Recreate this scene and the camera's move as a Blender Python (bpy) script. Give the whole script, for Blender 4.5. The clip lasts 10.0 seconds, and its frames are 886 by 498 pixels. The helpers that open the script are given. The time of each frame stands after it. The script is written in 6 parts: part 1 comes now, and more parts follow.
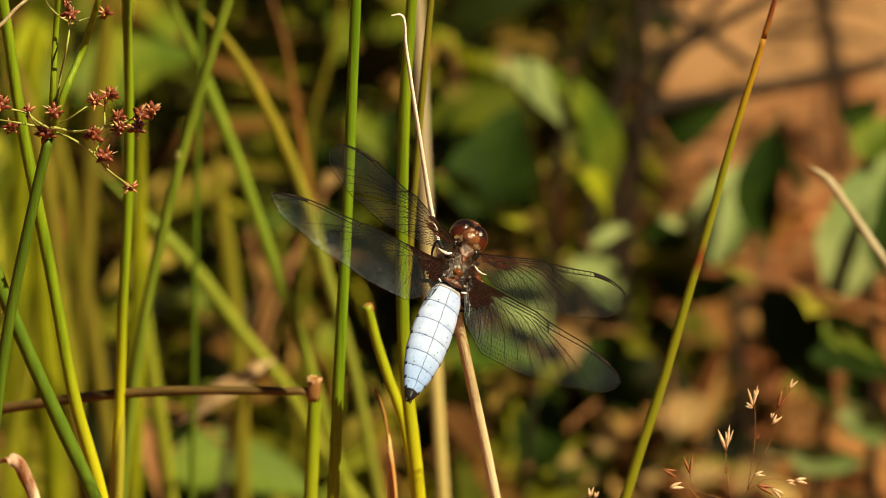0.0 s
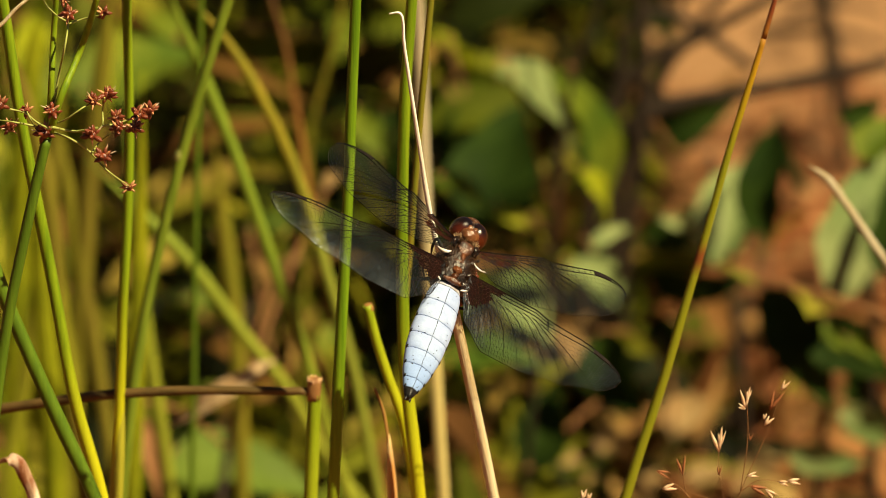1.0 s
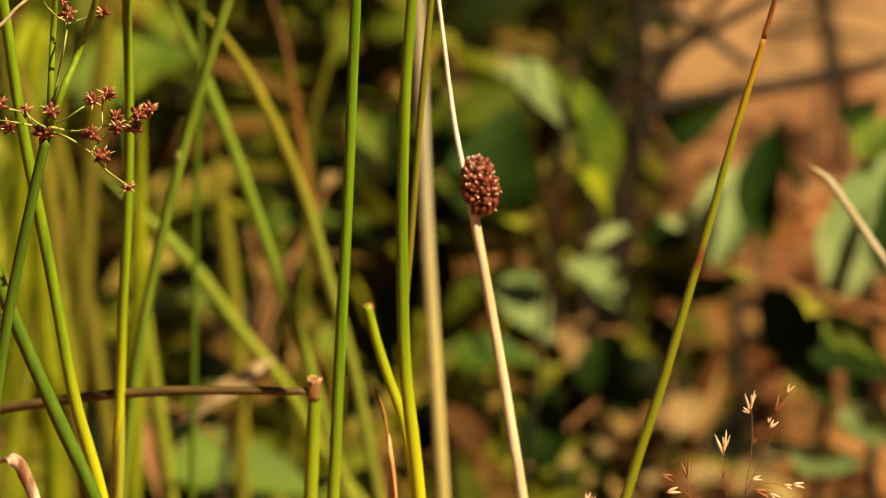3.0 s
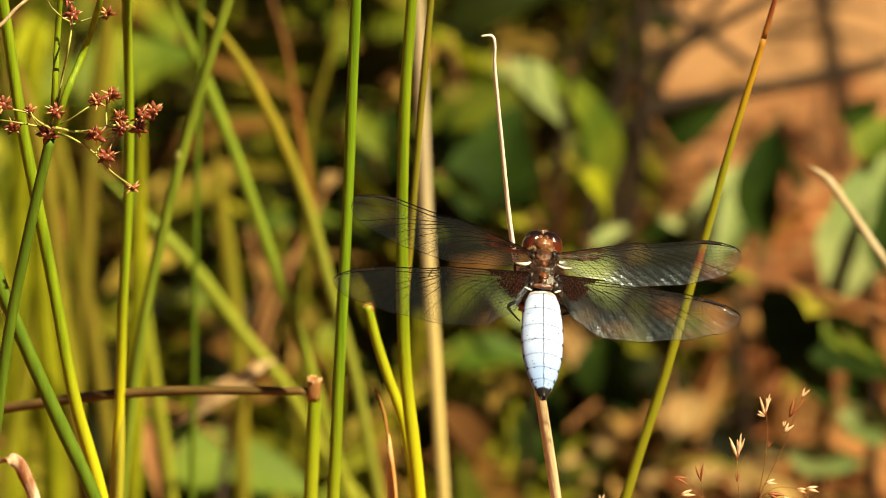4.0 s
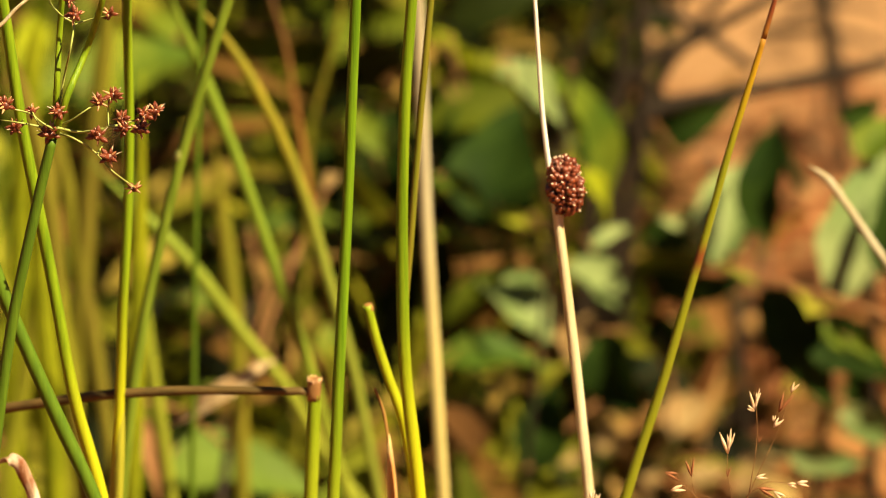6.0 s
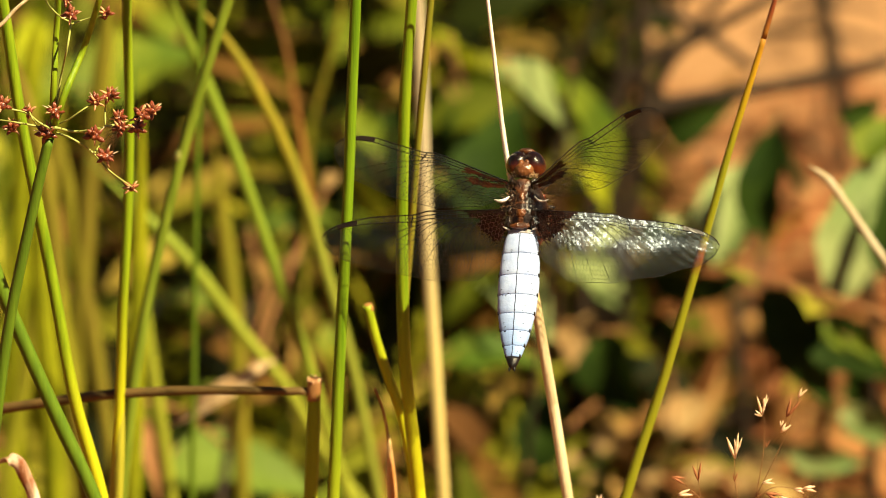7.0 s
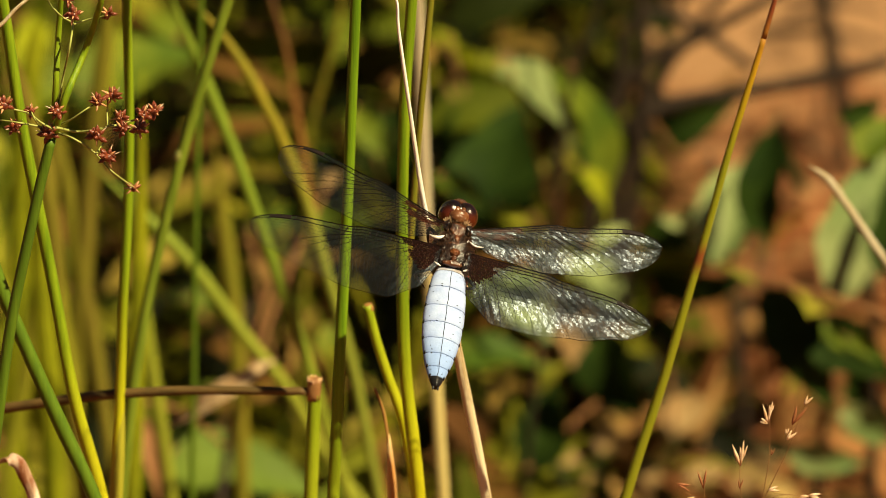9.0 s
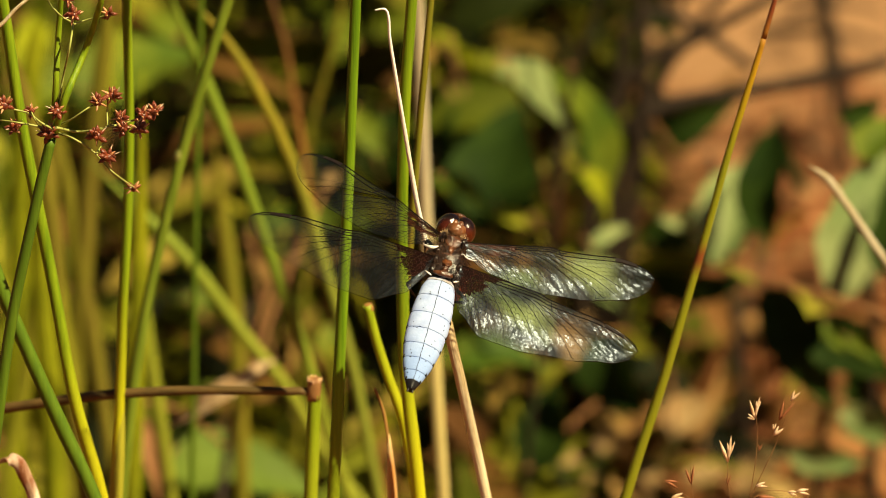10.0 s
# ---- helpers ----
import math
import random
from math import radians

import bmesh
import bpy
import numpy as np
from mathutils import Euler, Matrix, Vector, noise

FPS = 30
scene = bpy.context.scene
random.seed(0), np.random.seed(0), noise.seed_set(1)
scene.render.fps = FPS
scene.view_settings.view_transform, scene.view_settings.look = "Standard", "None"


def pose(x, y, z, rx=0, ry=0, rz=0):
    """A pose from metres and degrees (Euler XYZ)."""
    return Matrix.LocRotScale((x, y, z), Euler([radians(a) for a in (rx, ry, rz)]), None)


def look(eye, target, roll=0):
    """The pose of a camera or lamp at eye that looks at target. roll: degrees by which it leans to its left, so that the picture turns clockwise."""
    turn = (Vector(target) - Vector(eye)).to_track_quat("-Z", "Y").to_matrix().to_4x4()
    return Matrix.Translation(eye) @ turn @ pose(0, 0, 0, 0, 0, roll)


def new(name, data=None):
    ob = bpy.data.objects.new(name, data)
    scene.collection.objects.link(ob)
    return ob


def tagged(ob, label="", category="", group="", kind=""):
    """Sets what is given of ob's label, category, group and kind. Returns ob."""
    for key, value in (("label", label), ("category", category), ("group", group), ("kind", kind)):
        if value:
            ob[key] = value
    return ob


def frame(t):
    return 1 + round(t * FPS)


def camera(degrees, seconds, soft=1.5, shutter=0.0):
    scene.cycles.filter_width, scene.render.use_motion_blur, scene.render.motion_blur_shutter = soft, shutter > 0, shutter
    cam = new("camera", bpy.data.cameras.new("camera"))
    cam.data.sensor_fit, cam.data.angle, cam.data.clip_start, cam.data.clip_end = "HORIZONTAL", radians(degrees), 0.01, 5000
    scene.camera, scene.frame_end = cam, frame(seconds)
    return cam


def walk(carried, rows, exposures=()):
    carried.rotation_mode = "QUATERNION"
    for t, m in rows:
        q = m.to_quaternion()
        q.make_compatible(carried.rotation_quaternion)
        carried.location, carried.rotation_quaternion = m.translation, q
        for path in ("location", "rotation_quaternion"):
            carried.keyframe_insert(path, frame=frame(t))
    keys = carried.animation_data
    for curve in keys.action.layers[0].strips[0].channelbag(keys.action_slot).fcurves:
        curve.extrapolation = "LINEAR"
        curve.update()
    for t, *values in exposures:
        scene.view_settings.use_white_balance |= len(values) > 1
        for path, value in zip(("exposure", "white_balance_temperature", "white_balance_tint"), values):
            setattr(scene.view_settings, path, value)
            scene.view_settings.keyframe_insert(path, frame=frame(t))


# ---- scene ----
# ---- camera and its walk ----
EYE = (0.0, -1.4518, 0.7984)
cam = camera(6.0, 10.0, soft=0.8, shutter=0.05)
cam.data.dof.use_dof = True
cam.data.dof.focus_distance = 1.497
cam.data.dof.aperture_fstop = 28.0
walk(cam, [(0, pose(*EYE, 70, 0, 0)), (10, pose(*EYE, 70, 0, 0))],
     exposures=[(0, 0.89), (2.5, 0.89), (3.8, 1.33), (4, 1.33), (4.5, 1.04), (5, 0.98), (5.5, 1.20), (7, 1.49), (7.5, 1.35), (8, 1.18), (9, 0.92), (9.5, 0.88), (10, 0.98)])

# ---- world, sun and exposure ----
SUN_TO = Vector((0.50, -0.36, 0.79)).normalized()
world = bpy.data.worlds.new("sky")
scene.world = world
world.use_nodes = True
wn = world.node_tree
sky = wn.nodes.new("ShaderNodeTexSky")
sky.sky_type = 'NISHITA'
sky.sun_disc = False
sky.sun_elevation = math.asin(SUN_TO.z)
sky.sun_rotation = math.atan2(SUN_TO.x, SUN_TO.y)
wn.links.new(sky.outputs[0], wn.nodes["Background"].inputs[0])
wn.nodes["Background"].inputs[1].default_value = 0.0115
sun_data = bpy.data.lights.new("sun", 'SUN')
sun_data.energy = 5.1
sun_data.angle = radians(0.53)
sun_data.color = (1.0, 0.84, 0.49)
sun_ob = new("sun", sun_data)
sun_ob.matrix_world = look((2.0, -1.0, 3.6), (2.0 - SUN_TO.x, -1.0 - SUN_TO.y, 3.6 - SUN_TO.z))


# ---- materials ----
def material(name, color, rough=0.6, color2=None, scale=300.0, stretch=(1, 1, 1), bump=0.15, spec=0.25, translucent=0.0,
             island=0.0, ramp=None, axis=2, fine=(0.8, 1.2), tip=None, band=None):
    """Two-scale procedural surface. ramp: (z0, z1, colour) blends to another colour below z0 along an axis;
    tip: the same above z1; band: (z, half height, colour) a soft ring of another colour."""
    mat = bpy.data.materials.new(name)
    mat.use_nodes = True
    nt = mat.node_tree
    N, L = nt.nodes, nt.links
    b = N["Principled BSDF"]
    tc = N.new("ShaderNodeTexCoord")
    mp = N.new("ShaderNodeMapping")
    mp.inputs["Scale"].default_value = stretch
    L.new(tc.outputs["Object"], mp.inputs[0])
    n1 = N.new("ShaderNodeTexNoise")
    n1.inputs["Scale"].default_value = scale
    n1.inputs["Detail"].default_value = 5
    L.new(mp.outputs[0], n1.inputs["Vector"])
    n2 = N.new("ShaderNodeTexNoise")
    n2.inputs["Scale"].default_value = scale * 7
    n2.inputs["Detail"].default_value = 3
    L.new(mp.outputs[0], n2.inputs["Vector"])
    cr = N.new("ShaderNodeMapRange")
    cr.inputs[1].default_value, cr.inputs[2].default_value = 0.36, 0.64
    L.new(n1.outputs[0], cr.inputs[0])
    mix = N.new("ShaderNodeMix")
    mix.data_type = 'RGBA'
    c2 = color2 or tuple(c * 0.6 for c in color)
    mix.inputs[6].default_value, mix.inputs[7].default_value = (*color, 1), (*c2, 1)
    L.new(cr.outputs[0], mix.inputs[0])
    out = mix.outputs[2]
    if ramp:
        sp = N.new("ShaderNodeSeparateXYZ")
        L.new(tc.outputs["Object"], sp.inputs[0])
        rr = N.new("ShaderNodeMapRange")
        rr.interpolation_type = 'SMOOTHSTEP'
        rr.inputs[1].default_value, rr.inputs[2].default_value = ramp[0], ramp[1]
        rr.inputs[3].default_value, rr.inputs[4].default_value = 1.0, 0.0
        L.new(sp.outputs[axis], rr.inputs[0])
        m2 = N.new("ShaderNodeMix")
        m2.data_type = 'RGBA'
        L.new(rr.outputs[0], m2.inputs[0])
        L.new(out, m2.inputs[6])
        m2.inputs[7].default_value = (*ramp[2], 1)
        out = m2.outputs[2]
    for low, high, tone, ring in [(*extra, k) for k, extra in enumerate((tip, band)) if extra]:
        sp = N.new("ShaderNodeSeparateXYZ")
        L.new(tc.outputs["Object"], sp.inputs[0])
        level = sp.outputs[axis]
        rr = N.new("ShaderNodeMapRange")
        rr.interpolation_type = 'SMOOTHSTEP'
        if ring:
            away = N.new("ShaderNodeMath")
            away.operation = 'SUBTRACT'
            away.inputs[1].default_value = low
            L.new(level, away.inputs[0])
            size = N.new("ShaderNodeMath")
            size.operation = 'ABSOLUTE'
            L.new(away.outputs[0], size.inputs[0])
            level = size.outputs[0]
        rr.inputs[1].default_value, rr.inputs[2].default_value = (0.0, high) if ring else (low, high)
        rr.inputs[3].default_value, rr.inputs[4].default_value = (1.0, 0.0) if ring else (0.0, 1.0)
        L.new(level, rr.inputs[0])
        m3 = N.new("ShaderNodeMix")
        m3.data_type = 'RGBA'
        L.new(rr.outputs[0], m3.inputs[0])
        L.new(out, m3.inputs[6])
        m3.inputs[7].default_value = (*tone, 1)
        out = m3.outputs[2]
    hsv = N.new("ShaderNodeHueSaturation")
    L.new(out, hsv.inputs["Color"])
    vr = N.new("ShaderNodeMapRange")
    vr.inputs[3].default_value, vr.inputs[4].default_value = fine
    L.new(n2.outputs[0], vr.inputs[0])
    val = vr.outputs[0]
    if island:
        geo = N.new("ShaderNodeNewGeometry")
        ir = N.new("ShaderNodeMapRange")
        ir.inputs[3].default_value, ir.inputs[4].default_value = 1 - island, 1 + island
        L.new(geo.outputs["Random Per Island"], ir.inputs[0])
        mm = N.new("ShaderNodeMath")
        mm.operation = 'MULTIPLY'
        L.new(val, mm.inputs[0])
        L.new(ir.outputs[0], mm.inputs[1])
        val = mm.outputs[0]
        hr = N.new("ShaderNodeMapRange")
        hr.inputs[3].default_value, hr.inputs[4].default_value = 0.5 - island * 0.06, 0.5 + island * 0.06
        L.new(geo.outputs["Random Per Island"], hr.inputs[0])
        L.new(hr.outputs[0], hsv.inputs["Hue"])
    L.new(val, hsv.inputs["Value"])
    L.new(hsv.outputs[0], b.inputs["Base Color"])
    b.inputs["Roughness"].default_value = rough
    b.inputs["Specular IOR Level"].default_value = spec
    if bump:
        bp = N.new("ShaderNodeBump")
        bp.inputs["Strength"].default_value = bump
        bp.inputs["Distance"].default_value = 0.0003
        L.new(n2.outputs[0], bp.inputs["Height"])
        L.new(bp.outputs[0], b.inputs["Normal"])
    if translucent:
        tr = N.new("ShaderNodeBsdfTranslucent")
        L.new(hsv.outputs[0], tr.inputs[0])
        ms = N.new("ShaderNodeMixShader")
        ms.inputs[0].default_value = translucent
        L.new(b.outputs[0], ms.inputs[1])
        L.new(tr.outputs[0], ms.inputs[2])
        L.new(ms.outputs[0], N["Material Output"].inputs[0])
    return mat


def palette(name, colors, rough=0.7, translucent=0.25, value=0.35, by_object=False):
    """Loose small pieces: each island, or each object, takes one of several colours."""
    mat = bpy.data.materials.new(name)
    mat.use_nodes = True
    nt = mat.node_tree
    N, L = nt.nodes, nt.links
    b = N["Principled BSDF"]
    geo = N.new("ShaderNodeNewGeometry")
    rp = N.new("ShaderNodeValToRGB")
    rp.color_ramp.interpolation = 'CONSTANT'
    for i, c in enumerate(colors):
        e = rp.color_ramp.elements[i] if i < 2 else rp.color_ramp.elements.new(i / len(colors))
        e.position = i / len(colors)
        e.color = (*c, 1)
    if by_object:
        L.new(N.new("ShaderNodeObjectInfo").outputs["Random"], rp.inputs[0])
    else:
        L.new(geo.outputs["Random Per Island"], rp.inputs[0])
    tc = N.new("ShaderNodeTexCoord")
    nz = N.new("ShaderNodeTexNoise")
    nz.inputs["Scale"].default_value = 220
    nz.inputs["Detail"].default_value = 6
    L.new(tc.outputs["Object"], nz.inputs["Vector"])
    vr = N.new("ShaderNodeMapRange")
    vr.inputs[3].default_value, vr.inputs[4].default_value = 1 - value, 1 + value
    L.new(nz.outputs[0], vr.inputs[0])
    hsv = N.new("ShaderNodeHueSaturation")
    L.new(rp.outputs[0], hsv.inputs["Color"])
    L.new(vr.outputs[0], hsv.inputs["Value"])
    L.new(hsv.outputs[0], b.inputs["Base Color"])
    b.inputs["Roughness"].default_value = rough
    b.inputs["Specular IOR Level"].default_value = 0.08
    if translucent:
        tr = N.new("ShaderNodeBsdfTranslucent")
        L.new(hsv.outputs[0], tr.inputs[0])
        ms = N.new("ShaderNodeMixShader")
        ms.inputs[0].default_value = translucent
        L.new(b.outputs[0], ms.inputs[1])
        L.new(tr.outputs[0], ms.inputs[2])
        L.new(ms.outputs[0], N["Material Output"].inputs[0])
    return mat


STRIPE = (1, 1, 0.03)
YEL = (0.56, 0.53, 0.012)
M_GREEN = material("rush_green", (0.17, 0.29, 0.010), 0.42, (0.085, 0.175, 0.005), 900, STRIPE, 0.35, translucent=0.12, ramp=(0.215, 0.262, (0.30, 0.35, 0.012)), fine=(0.7, 1.25))
M_YGREEN = material("rush_yellow_green", (0.23, 0.32, 0.010), 0.42, (0.125, 0.21, 0.006), 900, STRIPE, 0.35, translucent=0.12, ramp=(0.222, 0.268, YEL), fine=(0.7, 1.25))
M_DGREEN = material("rush_dark_green", (0.10, 0.17, 0.010), 0.45, (0.07, 0.13, 0.008), 900, STRIPE, 0.25, translucent=0.1)
M_BACKGREEN = material("rush_soft_green", (0.19, 0.26, 0.022), 0.5, (0.13, 0.19, 0.014), 700, STRIPE, 0.2, translucent=0.15, ramp=(0.13, 0.20, (0.24, 0.26, 0.022)))
M_ARCH = material("leaf_yellowing", (0.27, 0.22, 0.015), 0.5, (0.20, 0.18, 0.015), 700, STRIPE, 0.2, translucent=0.15, ramp=(0.185, 0.218, (0.22, 0.25, 0.03)))
M_OLIVE = material("rush_olive", (0.21, 0.17, 0.015), 0.5, (0.15, 0.16, 0.012), 700, STRIPE, 0.25, translucent=0.1)
M_RIGHT = material("rush_ripening", (0.56, 0.32, 0.008), 0.5, (0.44, 0.24, 0.008), 800, STRIPE, 0.25, translucent=0.1, ramp=(0.288, 0.313, (0.22, 0.23, 0.010)),
                   tip=(0.3060, 0.3200, (0.20, 0.05, 0.018)), band=(0.2715, 0.0042, (0.20, 0.055, 0.015)))
M_STRAW = material("dry_straw", (0.62, 0.46, 0.26), 0.6, (0.44, 0.28, 0.13), 700, STRIPE, 0.4, fine=(0.7, 1.25))
M_PALE = material("pale_straw", (0.44, 0.38, 0.26), 0.65, (0.34, 0.27, 0.15), 500, STRIPE, 0.3, translucent=0.1, ramp=(0.17, 0.23, (0.56, 0.46, 0.17)))
M_STEMDRY = material("bleached_stem", (0.74, 0.65, 0.44), 0.5, (0.46, 0.33, 0.15), 620, (1, 1, 0.05), 0.5, fine=(0.72, 1.2))
M_STEMWHITE = material("weathered_white_stem", (0.90, 0.91, 0.90), 0.45, (0.74, 0.68, 0.55), 620, (1, 1, 0.05), 0.5, fine=(0.75, 1.15))
M_BROWN = material("dry_brown", (0.28, 0.13, 0.045), 0.7, (0.16, 0.07, 0.025), 500, (1, 1, 1), 0.4)
M_ORANGE = material("dry_orange", (0.42, 0.22, 0.06), 0.65, (0.28, 0.13, 0.035), 500, STRIPE, 0.4, translucent=0.15)
M_RUSSET = material("russet_stalk", (0.13, 0.065, 0.018), 0.65, (0.09, 0.04, 0.012), 500, STRIPE, 0.4, ramp=(0.165, 0.205, (0.28, 0.12, 0.025)))
M_TWIG = material("dark_twig", (0.030, 0.017, 0.009), 0.75, (0.014, 0.009, 0.005), 500, (1, 1, 1), 0.4)
M_YSHEATH = material("yellow_sheath", (0.46, 0.42, 0.04), 0.5, (0.36, 0.34, 0.03), 700, STRIPE, 0.25, translucent=0.15)
M_BRANCH = material("pale_branch", (0.40, 0.42, 0.12), 0.5, (0.27, 0.30, 0.06), 900, translucent=0.1)
M_FLOWER = material("rush_flower", (0.24, 0.050, 0.018), 0.3, (0.08, 0.016, 0.008), 900, (1, 1, 1), 0.3, spec=0.5)
M_FLOWERPALE = material("rush_flower_pale", (0.66, 0.38, 0.18), 0.4, (0.40, 0.13, 0.05), 900, (1, 1, 1), 0.3, spec=0.4)
M_SEED = material("seed_capsule", (0.20, 0.042, 0.016), 0.26, (0.07, 0.014, 0.007), 900, (1, 1, 1), 0.3, spec=0.6, fine=(0.6, 1.4))
M_STUMP = material("brown_stump_end", (0.36, 0.185, 0.065), 0.55, (0.20, 0.09, 0.03), 800, STRIPE, 0.4, fine=(0.7, 1.3))
M_SHEATH = material("dry_sheath", (0.78, 0.60, 0.30), 0.45, (0.55, 0.22, 0.05), 330, (1, 1, 0.08), 0.35, translucent=0.15)
M_TORN = material("torn_fibre", (0.66, 0.46, 0.28), 0.6, (0.42, 0.20, 0.08), 700, STRIPE, 0.4, island=0.3)
M_TWIGTAN = material("bent_stalk", (0.135, 0.078, 0.022), 0.65, (0.06, 0.04, 0.010), 400, (0.05, 1, 1), 0.4)
M_AWN = material("pale_bract", (0.72, 0.55, 0.40), 0.5, (0.5, 0.32, 0.2), 900)
M_SPIKELET = material("spikelet_pale", (0.88, 0.68, 0.48), 0.5, (0.66, 0.40, 0.22), 900, (1, 1, 1), 0.3, translucent=0.2)
M_SPIKERED = material("spikelet_red", (0.34, 0.12, 0.05), 0.55, (0.22, 0.08, 0.03), 900, (1, 1, 1), 0.3)
M_LEAF = material("leaf_green", (0.155, 0.19, 0.014), 0.6, (0.045, 0.085, 0.007), 48, (1, 1, 1), 0.2, spec=0.12, translucent=0.3, fine=(0.7, 1.3))
M_LEAFSOFT = material("leaf_soft_green", (0.15, 0.21, 0.030), 0.6, (0.10, 0.15, 0.020), 45, (1, 1, 1), 0.2, spec=0.12, translucent=0.3, fine=(0.75, 1.25))
M_LEAFPALE = material("leaf_grey_green", (0.25, 0.29, 0.115), 0.6, (0.11, 0.16, 0.045), 45, (1, 1, 1), 0.2, spec=0.15, translucent=0.25, fine=(0.7, 1.3))
# darker copy of the leaf green: shade of shadowed leaves put into colour
M_LEAFSHADE = material("leaf_shade_green", (0.022, 0.042, 0.005), 0.7, (0.010, 0.022, 0.003), 70, (1, 1, 1), 0.2, spec=0.06, translucent=0.15, fine=(0.7, 1.3))
M_DRYTAN = material("dead_leaf_tan", (0.28, 0.185, 0.080), 0.65, (0.16, 0.09, 0.032), 60, (1, 1, 1), 0.3, spec=0.1, translucent=0.2, fine=(0.7, 1.3))
M_LEAFBRIGHT = material("leaf_bright", (0.34, 0.36, 0.012), 0.6, (0.19, 0.22, 0.008), 70, (1, 1, 1), 0.2, spec=0.12, translucent=0.35, fine=(0.7, 1.3))
M_BLADEBACK = material("old_blade", (0.26, 0.27, 0.016), 0.6, (0.17, 0.13, 0.02), 60, (1, 1, 0.25), 0.2, spec=0.12, translucent=0.25, fine=(0.7, 1.3))
M_DRYLEAF = palette("dry_leaf_scraps", [(0.36, 0.20, 0.07), (0.24, 0.11, 0.035), (0.42, 0.28, 0.10), (0.13, 0.10, 0.015), (0.16, 0.06, 0.02), (0.28, 0.13, 0.045), (0.06, 0.03, 0.01)])
# the near-black entries put the shade inside the undergrowth into its colours
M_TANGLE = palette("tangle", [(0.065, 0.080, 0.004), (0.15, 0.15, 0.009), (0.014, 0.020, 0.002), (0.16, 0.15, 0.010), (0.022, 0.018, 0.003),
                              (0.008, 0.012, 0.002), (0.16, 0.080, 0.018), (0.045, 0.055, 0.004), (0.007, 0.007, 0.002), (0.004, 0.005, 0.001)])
M_TANGLE_LIGHT = palette("tangle_light", [(0.20, 0.20, 0.012), (0.34, 0.30, 0.03), (0.05, 0.06, 0.004), (0.30, 0.16, 0.05), (0.12, 0.14, 0.01), (0.42, 0.40, 0.03), (0.02, 0.018, 0.004)])
M_TANGLE_WARM = palette("tangle_warm", [(0.24, 0.15, 0.03), (0.34, 0.20, 0.06), (0.16, 0.15, 0.012), (0.10, 0.045, 0.015), (0.28, 0.26, 0.025), (0.18, 0.085, 0.025), (0.03, 0.02, 0.006)])
# lighter copy of the tangle palette: sunlit bits painted by colour
M_TANGLE_LIT = palette("tangle_lit", [(0.14, 0.15, 0.010), (0.26, 0.24, 0.015), (0.06, 0.07, 0.005), (0.22, 0.13, 0.035), (0.10, 0.13, 0.010), (0.30, 0.22, 0.04)])
M_CURL = material("curled_dry_leaf", (0.78, 0.60, 0.44), 0.45, (0.24, 0.085, 0.035), 330, (1, 1, 0.35), 0.4, translucent=0.2)
M_TUSSOCK = palette("tussock", [(0.54, 0.56, 0.03), (0.24, 0.30, 0.015), (0.66, 0.60, 0.06), (0.13, 0.18, 0.012), (0.46, 0.50, 0.08), (0.32, 0.19, 0.05)], translucent=0.3, by_object=True)
M_LITTER = palette("litter", [(0.22, 0.075, 0.025), (0.32, 0.13, 0.05), (0.09, 0.035, 0.012), (0.26, 0.09, 0.035), (0.40, 0.21, 0.09), (0.14, 0.05, 0.02), (0.05, 0.02, 0.01)],
                   translucent=0.1)
M_PEBBLE = palette("pebbles", [(0.28, 0.17, 0.07), (0.20, 0.11, 0.045), (0.32, 0.19, 0.09), (0.15, 0.09, 0.03)], translucent=0.0)
M_PRUINOSE = material("pruinose_blue", (0.38, 0.47, 0.72), 0.6, (0.30, 0.38, 0.65), 420, (1, 1, 1), 0.2, spec=0.3, fine=(0.84, 1.1), ramp=(-0.0285, -0.0150, (0.21, 0.32, 0.62)), axis=1)
M_OCHRE = material("cream_segment", (0.42, 0.44, 0.54), 0.6, (0.24, 0.21, 0.20), 600)
M_BLACK = material("black_chitin", (0.012, 0.011, 0.012), 0.4, None, 900)
M_THORAX = material("thorax_brown", (0.020, 0.008, 0.003), 0.3, (0.006, 0.003, 0.002), 420, (1, 1, 1), 0.5, spec=0.6, fine=(0.4, 1.6))
M_SCLERITE = material("orange_brown_chitin", (0.12, 0.036, 0.007), 0.28, (0.02, 0.007, 0.003), 420, (1, 1, 1), 0.7, spec=0.7, fine=(0.5, 1.5))
M_OCCIPUT = material("tan_chitin", (0.19, 0.068, 0.020), 0.3, (0.05, 0.017, 0.006), 380, (1, 1, 1), 0.5, spec=0.7, fine=(0.5, 1.5))
M_EYE = material("compound_eye", (0.010, 0.003, 0.002), 0.2, (0.004, 0.002, 0.002), 420, (1, 1, 1), 0.25, spec=0.6, ramp=(0.0064, 0.0086, (0.085, 0.014, 0.003)), axis=1)
M_HAIR = material("body_hair", (0.13, 0.065, 0.03), 0.6, None, 900, bump=0)
M_NECKHAIR = material("neck_hair", (0.42, 0.27, 0.15), 0.5, None, 900, bump=0)
M_WHITEFLECK = material("pale_joint", (0.80, 0.79, 0.76), 0.3, (0.45, 0.42, 0.38), 900)
M_VEIN = material("wing_vein", (0.006, 0.004, 0.003), 0.3, None, 900, bump=0, spec=0.3)
M_STAIN = material("wing_stain", (0.009, 0.0022, 0.0015), 0.5, (0.004, 0.001, 0.001), 900, (1, 1, 1), 0.6, spec=0.05, fine=(0.4, 1.8))
